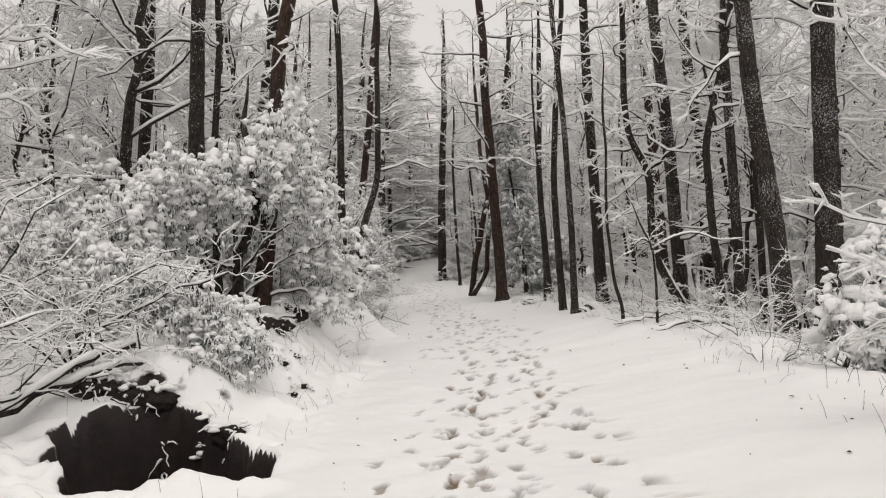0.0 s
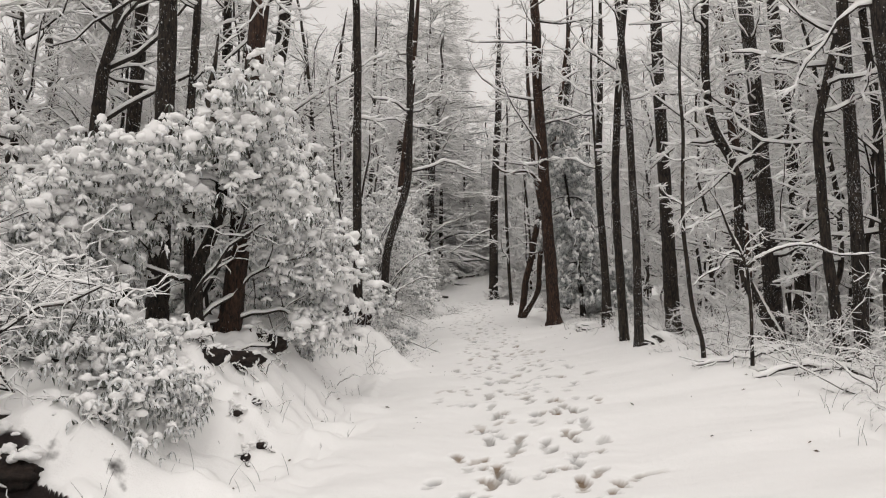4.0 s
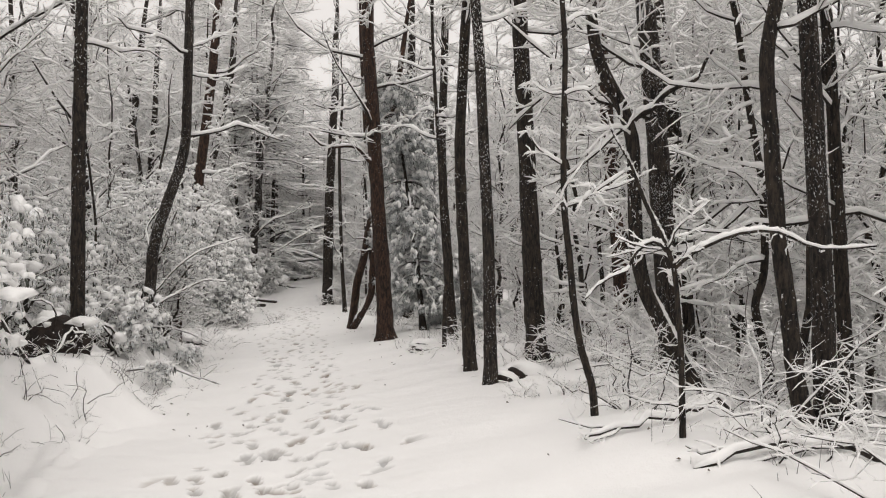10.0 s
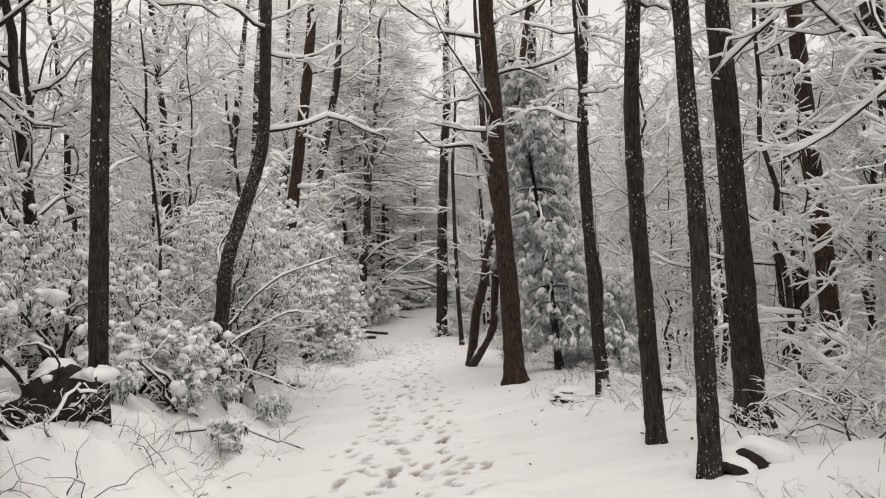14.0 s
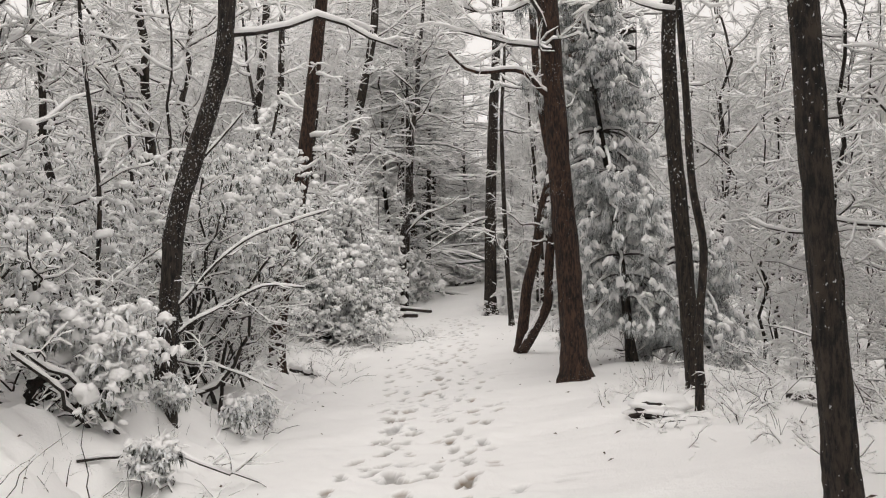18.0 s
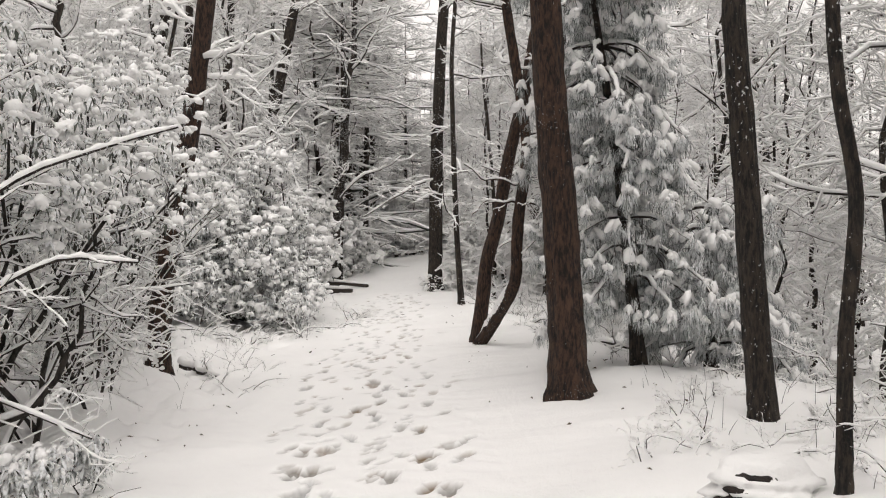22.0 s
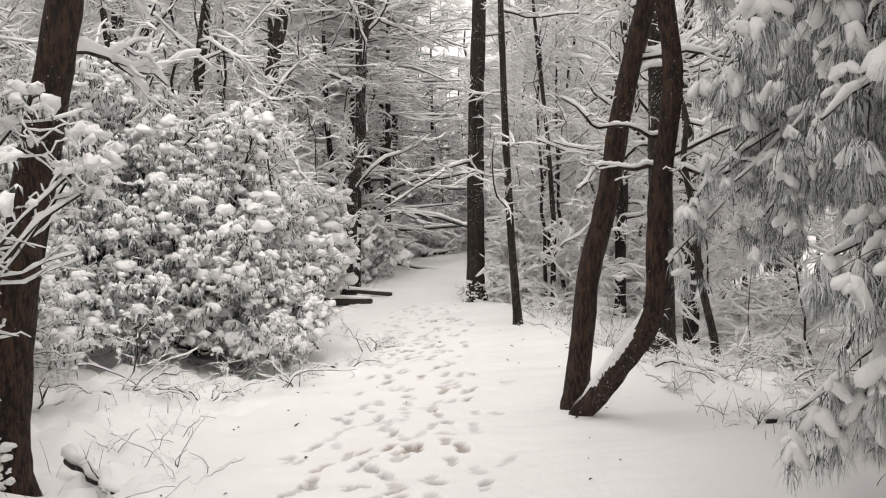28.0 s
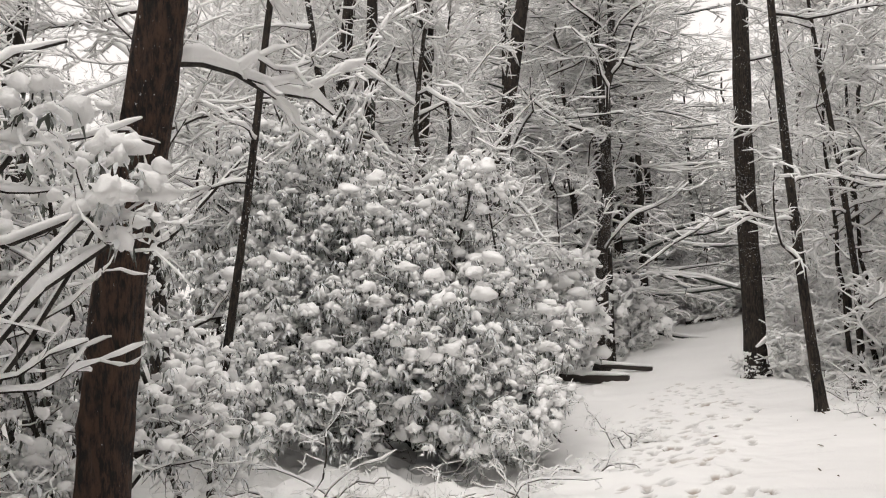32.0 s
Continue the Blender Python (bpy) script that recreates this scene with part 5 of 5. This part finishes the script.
# ---- rock, stumps, timbers and fallen wood ----
def lumpy(name, at, size, seed, mat, label, category, cap=0.0, flat=0.6):
    """A rough rounded body half sunk in the snow, with a cap of snow."""
    g = np.random.default_rng(7000 + seed)
    x, y = at
    base = np.array([x, y, ground_z(x, y)])
    V0, F0 = ico(4)
    k = 1 + sum(0.11 * np.sin(f * V0 @ unit(g.normal(size=3)) * 3 + g.random() * 6) for f in (1, 1.7, 2.6, 4)) + 0.03 * g.normal(size=len(V0))
    V = V0 * k[:, None] * np.array(size)
    e = empty(name, base, label, category)
    link("body", V + np.array([0, 0, size[2] * flat * 0.4]), [F0], mat, e)
    if cap:
        # the same lumpy shape swollen and drawn to the far side, so that the dark face shows below its lip
        rise = np.clip(0.5 + 0.9 * V0[:, 2], 0, 1)[:, None]
        W = V0 * k[:, None] * (np.array(size) * (1.6, 1.35, 1.1) + cap) * (0.75 + 0.25 * rise)
        W = W + np.array([size[0] * 0.45, size[1] * 0.62, size[2] * flat * 0.4 + cap * 0.3])
        tagged(link("snow", W, [F0], SNOW, e, "thick cap of snow"), kind="stuff")
    return e


lumpy("rock", (2.46, 25.2), (0.17, 0.16, 0.095), 1, STUMP, "dark rock under a thick cap of snow at the path edge", "rock", 0.045)


def clods(label, spots, seed, size):
    """Dark roots and earth that show beneath the lip of the snow bank, with snow caught on them."""
    g = np.random.default_rng(7500 + seed)
    x0, y0 = spots[0][:2]
    base = np.array([x0, y0, ground_z(x0, y0)])
    e = empty("root_mass", base, label, "roots")
    earth, snow = Bag(), Bag()
    for cx, cy, dz, n, wide in spots:
        V0, F0 = ico(4)
        rough = np.ones(len(V0))
        for f in (1.5, 2.5, 4, 6, 9, 13, 19):
            rough += 0.22 * f ** -0.35 * np.sin(f * V0 @ unit(g.normal(size=3)) + 6 * g.random()) * np.sin(0.8 * f * V0 @ unit(g.normal(size=3)) + 6 * g.random())
        V = V0 * (rough + 0.03 * g.normal(size=len(V0)))[:, None] * np.array([wide * 1.1, size * 1.3, dz * 0.6 + size])
        earth.add(V + np.array([cx, cy, ground_z(cx, cy) + dz * 0.1]) - base, [F0])
        C = np.stack([cx + g.uniform(-wide, wide, n), cy - size + g.normal(0, size * 0.5, n), np.zeros(n)], -1)
        C[:, 2] = height(C[:, 0], C[:, 1]) + dz * g.random(n)
        m = n * 2
        D = np.stack([cx + g.uniform(-wide * 1.1, wide * 1.1, m), cy + g.normal(size * 1.3, size * 0.9, m), np.zeros(m)], -1)
        D[:, 2] = np.maximum(height(D[:, 0], D[:, 1] + size), ground_z(cx, cy) + dz * 0.7 + size * 0.7) + size * 0.4 * g.random(m)
        snow.add(*blobs(D - base, size * (0.4 + 0.7 * g.random(m)), g, squash=0.62, stretch=0.3))
        A, AR, _ = spawn(np.stack([C, C + np.array([0.05, 0, 0.02])], 1), np.full((n, 2), 0.02), 2, 0, 1, size * 3.5, (40, 120), 6, -0.14, 0.4, g)
        earth.add(*tubes(A - base, AR * 1.3, 5))
        snow.add(*snow_on(A - base, AR, 0.008, 4, g))
    tagged(earth.link("earth", STUMP, e), kind="stuff")
    tagged(snow.link("snow", SNOW, e, "lumps of snow caught on the roots"), kind="stuff")


clods("dark rotten root mass under snow below the slender trunk", [(-2.16, 20.62, 0.28, 10, 0.3), (-2.75, 20.6, 0.12, 8, 0.2)], 1, 0.13)
clods("dark upturned roots and earth under snow on the bank", [(-2.6, 24.2, 0.22, 14, 0.25), (-3.0, 24.5, 0.22, 12, 0.3)], 2, 0.11)
clods("dark undercut roots showing beneath the snow bank", [(-2.42, 14.15, 0.07, 10, 0.18), (-2.33, 14.75, 0.07, 12, 0.24), (-2.3, 15.35, 0.05, 8, 0.14), (-2.28, 15.85, 0.09, 12, 0.22), (-2.4, 17.0, 0.06, 8, 0.18), (-2.5, 17.8, 0.06, 8, 0.14)], 3, 0.055)
clods("small dark stones and roots poking through the snowy slope", [(-1.9, 14.3, 0.0, 4, 0.06), (-2.05, 14.0, 0.0, 4, 0.07), (-1.72, 13.92, 0.0, 3, 0.05), (-1.85, 13.76, 0.0, 3, 0.06)], 6, 0.035)
clods("dark roots and frozen earth along the lip of the stream hollow", [(-3.1, 11.55, 0.1, 12, 0.3), (-2.5, 11.1, 0.1, 10, 0.25), (-3.75, 11.6, 0.1, 10, 0.25), (-1.95, 10.7, 0.1, 8, 0.15)], 4, 0.06)
lumpy("rock", (3.25, 19.9), (0.22, 0.15, 0.09), 5, STUMP, "low dark rock under snow beside the mottled trunk", "rock", 0.04)


def beam(x0, x1, y, z, wide, high, label):
    """A squared timber with chamfered edges and snow along its top."""
    bm = bmesh.new()
    bmesh.ops.create_cube(bm, size=1.0)
    bmesh.ops.scale(bm, vec=(x1 - x0, wide, high), verts=bm.verts)
    bmesh.ops.bevel(bm, geom=bm.edges[:], offset=0.015, segments=2, affect="EDGES")
    me = bpy.data.meshes.new("timber")
    bm.to_mesh(me)
    bm.free()
    me.materials.append(TIMBER)
    e = empty("timber_beam", ((x0 + x1) / 2, y, z), label, "timber")
    ob = new("timber", me)
    ob.parent = e
    n = 16
    P = np.stack([np.linspace(x0 - x1, x1 - x0, n) / 2, 0 * np.arange(n), np.full(n, high / 2 + 0.02)], -1)[None]
    R = (wide * 0.55 + 0.012 * np.random.default_rng(3).normal(size=(1, n))) * np.r_[0.4, np.ones(n - 2), 0.4]
    V, F = tubes(P, R, 12, 0.6)
    link("snow", V, F, SNOW, e, "ridge of snow")
    return e


beam(-6.1, -2.93, 50.2, 0.36, 0.16, 0.11, "dark squared timber with snow on top, slanting beside the far path").rotation_euler = (0, 0.085, 0.05)
beam(-6.0, -3.26, 48.8, 0.12, 0.2, 0.2, "dark squared timber edging half buried in snow").rotation_euler = (0, 0.03, -0.06)


def fallen(label, start, end, r, seed, shoots=4, sag=0.1, depth=0.02, name="fallen_branch"):
    """A fallen branch or log with side shoots, resting on the snow."""
    g = np.random.default_rng(8000 + seed)
    b2 = np.array([*end[:2], ground_z(*end[:2]) + (end[2] if len(end) > 2 else r * 0.6)])
    a = np.array([start[0], start[1], ground_z(*start[:2]) + (start[2] if len(start) > 2 else r * 0.6)])
    t = np.linspace(0, 1, 10)[:, None]
    P = a * (1 - t) + b2 * t + g.normal(0, 0.03, (10, 3)) * (t > 0) + np.array([0, 0, sag]) * np.sin(np.pi * t)
    R = r * np.linspace(1, 0.5, 10)
    e = empty(name, a, label, "branch")
    wood, snow = Bag(), Bag()
    wood.add(*tubes(P[None] - a, R[None], 8))
    snow.add(*snow_on(P[None] - a, R[None], depth * 1.3, 6, g))
    if shoots:
        A, AR, _ = spawn(P[None], R[None], shoots, 0.3, 1.0, 0.55, (25, 60), 5, 0.04, 0.2, g)
        B, BR, _ = spawn(A, AR, 3, 0.3, 1.0, 0.25, (25, 60), 3, 0.03, 0.2, g)
        for p, q in ((A, AR), (B, BR)):
            wood.add(*tubes(p - a, q, 4))
            snow.add(*snow_on(p - a, q, depth * 0.5, 4, g))
    wood.link("wood", TWIG, e)
    snow.link("snow", SNOW, e, "white snow lying along the wood")
    return e


fallen("fallen bare branch lying across the snow by the bank", (-2.3, 23.6), (-0.9, 24.0), 0.014, 1, 6, 0.12, 0.009)
fallen("snow-laden fallen log beside the stout trunk", (-3.5, 33.4, 0.15), (-2.7, 32.6, 0.02), 0.045, 2, 2, 0.0, 0.02)
fallen("thin fallen branch with forked twigs on the snow", (4.6, 16.9), (3.2, 16.3), 0.018, 3, 5, 0.08, 0.012)
fallen("snow-covered fallen limb among the brush", (5.2, 15.6), (3.7, 15.5), 0.025, 4, 6, 0.15, 0.014)
fallen("dead branch resting on the bank", (-3.4, 11.9, 0.3), (-4.6, 10.9, 0.25), 0.035, 5, 6, 0.1, 0.02)
fallen("fallen log half under snow at the path edge", (3.9, 26.0), (5.4, 24.8), 0.045, 7, 4, 0.0, 0.03)
fallen("dark fallen log beyond the path's far end", (-3.4, 63.5, 0.1), (-2.0, 64.0, 0.12), 0.08, 8, 4, 0.0, 0.03)
fallen("dead branch in the snow behind the elbowed trunk", (2.0, 35.9), (2.8, 35.2), 0.012, 9, 5, 0.1, 0.01)
fallen("snow-covered limb among pine boughs", (2.4, 33.2), (3.6, 31.9), 0.03, 10, 5, 0.1, 0.02)


for i, (bx, by, bl) in enumerate(((-2.4, 36.9, 0.9), (-3.2, 36.2, 1.0), (-2.0, 38.2, 0.8), (-4.1, 35.9, 1.1), (-1.9, 39.6, 0.8), (-4.9, 35.2, 1.1))):
    bush("bare drooping stems with snow beneath the thicket", bx, by, 110 + i, 6, bl, 0.8, 6, 3, 0.005, 0.009)
for i, (bx, by, bl) in enumerate(((-2.0, 20.2, 0.5), (-2.5, 20.0, 0.6), (-1.7, 21.4, 0.45), (-1.6, 22.4, 0.5), (-2.0, 23.1, 0.6), (-1.9, 24.3, 0.5), (-1.8, 26.4, 0.5), (-2.2, 15.2, 0.4), (-1.9, 18.3, 0.4))):
    bush("thin dark twigs standing on the snowy bank", bx, by, 70 + i, 4, bl, 0.6, 3, 2, 0.0014, 0.005)
for i, (bx, by, bl) in enumerate(((-2.1, 19.5, 0.75), (-1.7, 19.9, 0.65), (-1.45, 20.6, 0.6), (-2.6, 19.6, 0.8), (-1.3, 21.4, 0.55), (-1.5, 19.1, 0.5), (-1.9, 20.3, 0.6))):
    bush("arching dark twigs with a little snow on the bank", bx, by, 130 + i, 5, bl, 0.55, 4, 2, 0.0016, 0.005)
for i, (bx, by, bl) in enumerate(((-1.5, 20.6, 0.45), (-1.7, 19.8, 0.5), (-2.2, 19.6, 0.5), (-1.3, 21.9, 0.4), (-1.5, 23.0, 0.45), (-1.2, 23.6, 0.35), (-1.9, 21.9, 0.5), (-1.4, 18.6, 0.35), (-1.5, 17.2, 0.35), (-1.6, 16.2, 0.35), (-1.8, 14.6, 0.35))):
    bush("sparse dry weed stalks on the snowy bank", bx, by, 90 + i, 5, bl, 0.5, 3, 2, 0.001, 0.0035, name="weed")
for i, (bx, by, bl) in enumerate(((2.2, 26.2, 0.35), (2.5, 26.6, 0.4), (2.9, 26.2, 0.4), (2.4, 24.5, 0.35), (3.1, 24.6, 0.5), (3.3, 25.6, 0.55), (3.5, 24.9, 0.6), (2.7, 27.6, 0.4), (3.1, 28.3, 0.45), (2.3, 27.3, 0.3), (3.6, 26.2, 0.6), (2.6, 23.6, 0.3),
                                  (3.2, 23.2, 0.4), (3.3, 22.6, 0.4), (3.1, 20.6, 0.35), (3.3, 18.8, 0.35), (2.3, 33.0, 0.45), (2.7, 33.8, 0.55), (2.0, 34.9, 0.4), (1.9, 36.2, 0.45), (2.2, 36.9, 0.5), (2.6, 35.4, 0.6), (1.7, 37.8, 0.4), (1.6, 39.4, 0.45))):
    bush("low snowy weeds and twigs beside the path", bx, by, 150 + i, 6, bl, 0.75, 5, 3, 0.0035, 0.005, name="weed")
for i, (bx, by) in enumerate(((-1.75, 25.9), (-2.1, 24.9), (-1.7, 23.7), (-2.4, 22.3), (-1.9, 26.9), (-2.3, 17.6))):
    z = ground_z(bx, by)
    shrub("small snowy sprig of evergreen laurel on the bank", [(bx, by, z + 0.3, 0.2, 0.2, 0.16)], (bx, by), 30 + i, 26, 0.075, 0.04, 0.6, name="laurel")


fallen("snow-draped root hanging across the stream hollow", (-4.9, 11.0, 0.05), (-3.3, 11.95, 0.05), 0.05, 11, 3, 0.08, 0.022)
fallen("snow-draped stick leaning over the stream hollow", (-4.75, 10.3, 0.05), (-4.1, 11.5, 0.1), 0.022, 12, 4, 0.15, 0.012)


for i, (by, du) in enumerate(((37.4, 0.5), (38.2, 0.2), (38.9, 0.6), (39.6, 0.3), (40.3, 0.7), (41.0, 0.25), (41.8, 0.5), (42.6, 0.3), (43.5, 0.6), (44.4, 0.3), (45.3, 0.5), (36.6, 0.9), (40.9, 1.2), (39.2, 1.3))):
    bx = float(centre(by)) + float(np.interp(by, (34, 38, 40.5, 43.5, 47), (3.2, 2.45, 2.2, 1.9, 1.4))) + du
    bush("low snowy twigs where the ground falls away", bx, by, 230 + i, 6, 0.4 + 0.2 * ((i * 7) % 3), 0.7, 5, 3, 0.0045, 0.007)

# ---- small litter on the snow ----
def litter():
    """Dry leaves and twig ends scattered on the snow."""
    g = np.random.default_rng(31)
    n = 240
    y = g.uniform(7, 42, n)
    side = np.where(g.random(n) < 0.55, -1, 1)
    u = side * np.abs(g.normal(2.0, 0.9, n))
    x = u + centre(y)
    c = np.stack([x, y, height(x, y) + 0.012], -1)
    a = g.random(n) * 6.28
    L = 0.010 + 0.035 * g.random(n) ** 2
    d = np.stack([np.cos(a), np.sin(a), 0.25 * g.normal(size=n)], -1)
    s = np.stack([-np.sin(a), np.cos(a), 0.25 * g.normal(size=n)], -1)
    V = np.stack([c - d * L[:, None], c + s * L[:, None] * 0.45, c + d * L[:, None], c - s * L[:, None] * 0.45, c + np.array([0, 0, 0.012])], 1)
    bs = (np.arange(n) * 5)[:, None]
    F = np.concatenate([bs + np.array([q]) for q in ([0, 1, 4], [1, 2, 4], [2, 3, 4], [3, 0, 4])])
    ob = link("leaf_litter", V.reshape(-1, 3), [F], DEAD)
    tagged(ob, "scattered dry brown leaves and bits on the snow", "leaves", kind="stuff")
    # upright stalks along both edges of the path
    n = 700
    y = g.uniform(6, 44, n)
    right = g.random(n) < 0.6
    u = np.where(right, 2.6 + 1.6 * g.random(n) ** 1.3, -2.1 - 1.3 * g.random(n))
    x = u + centre(y)
    z = height(x, y)
    hi = 0.06 + 0.22 * g.random(n) ** 1.5
    ln = g.normal(0, 0.35, (n, 2))
    t = np.linspace(0, 1, 4)
    P = np.stack([x[:, None] + ln[:, :1] * hi[:, None] * t ** 1.5, y[:, None] + ln[:, 1:] * hi[:, None] * t ** 1.5, z[:, None] - 0.02 + hi[:, None] * t], -1)
    V, F = tubes(P, np.full((n, 4), 0.0025) * np.linspace(1, 0.5, 4), 3)
    ob = link("dry_stalks", V, F, TWIG)
    tagged(ob, "thin dry stalks standing up through the snow", "weeds", kind="stuff")


litter()
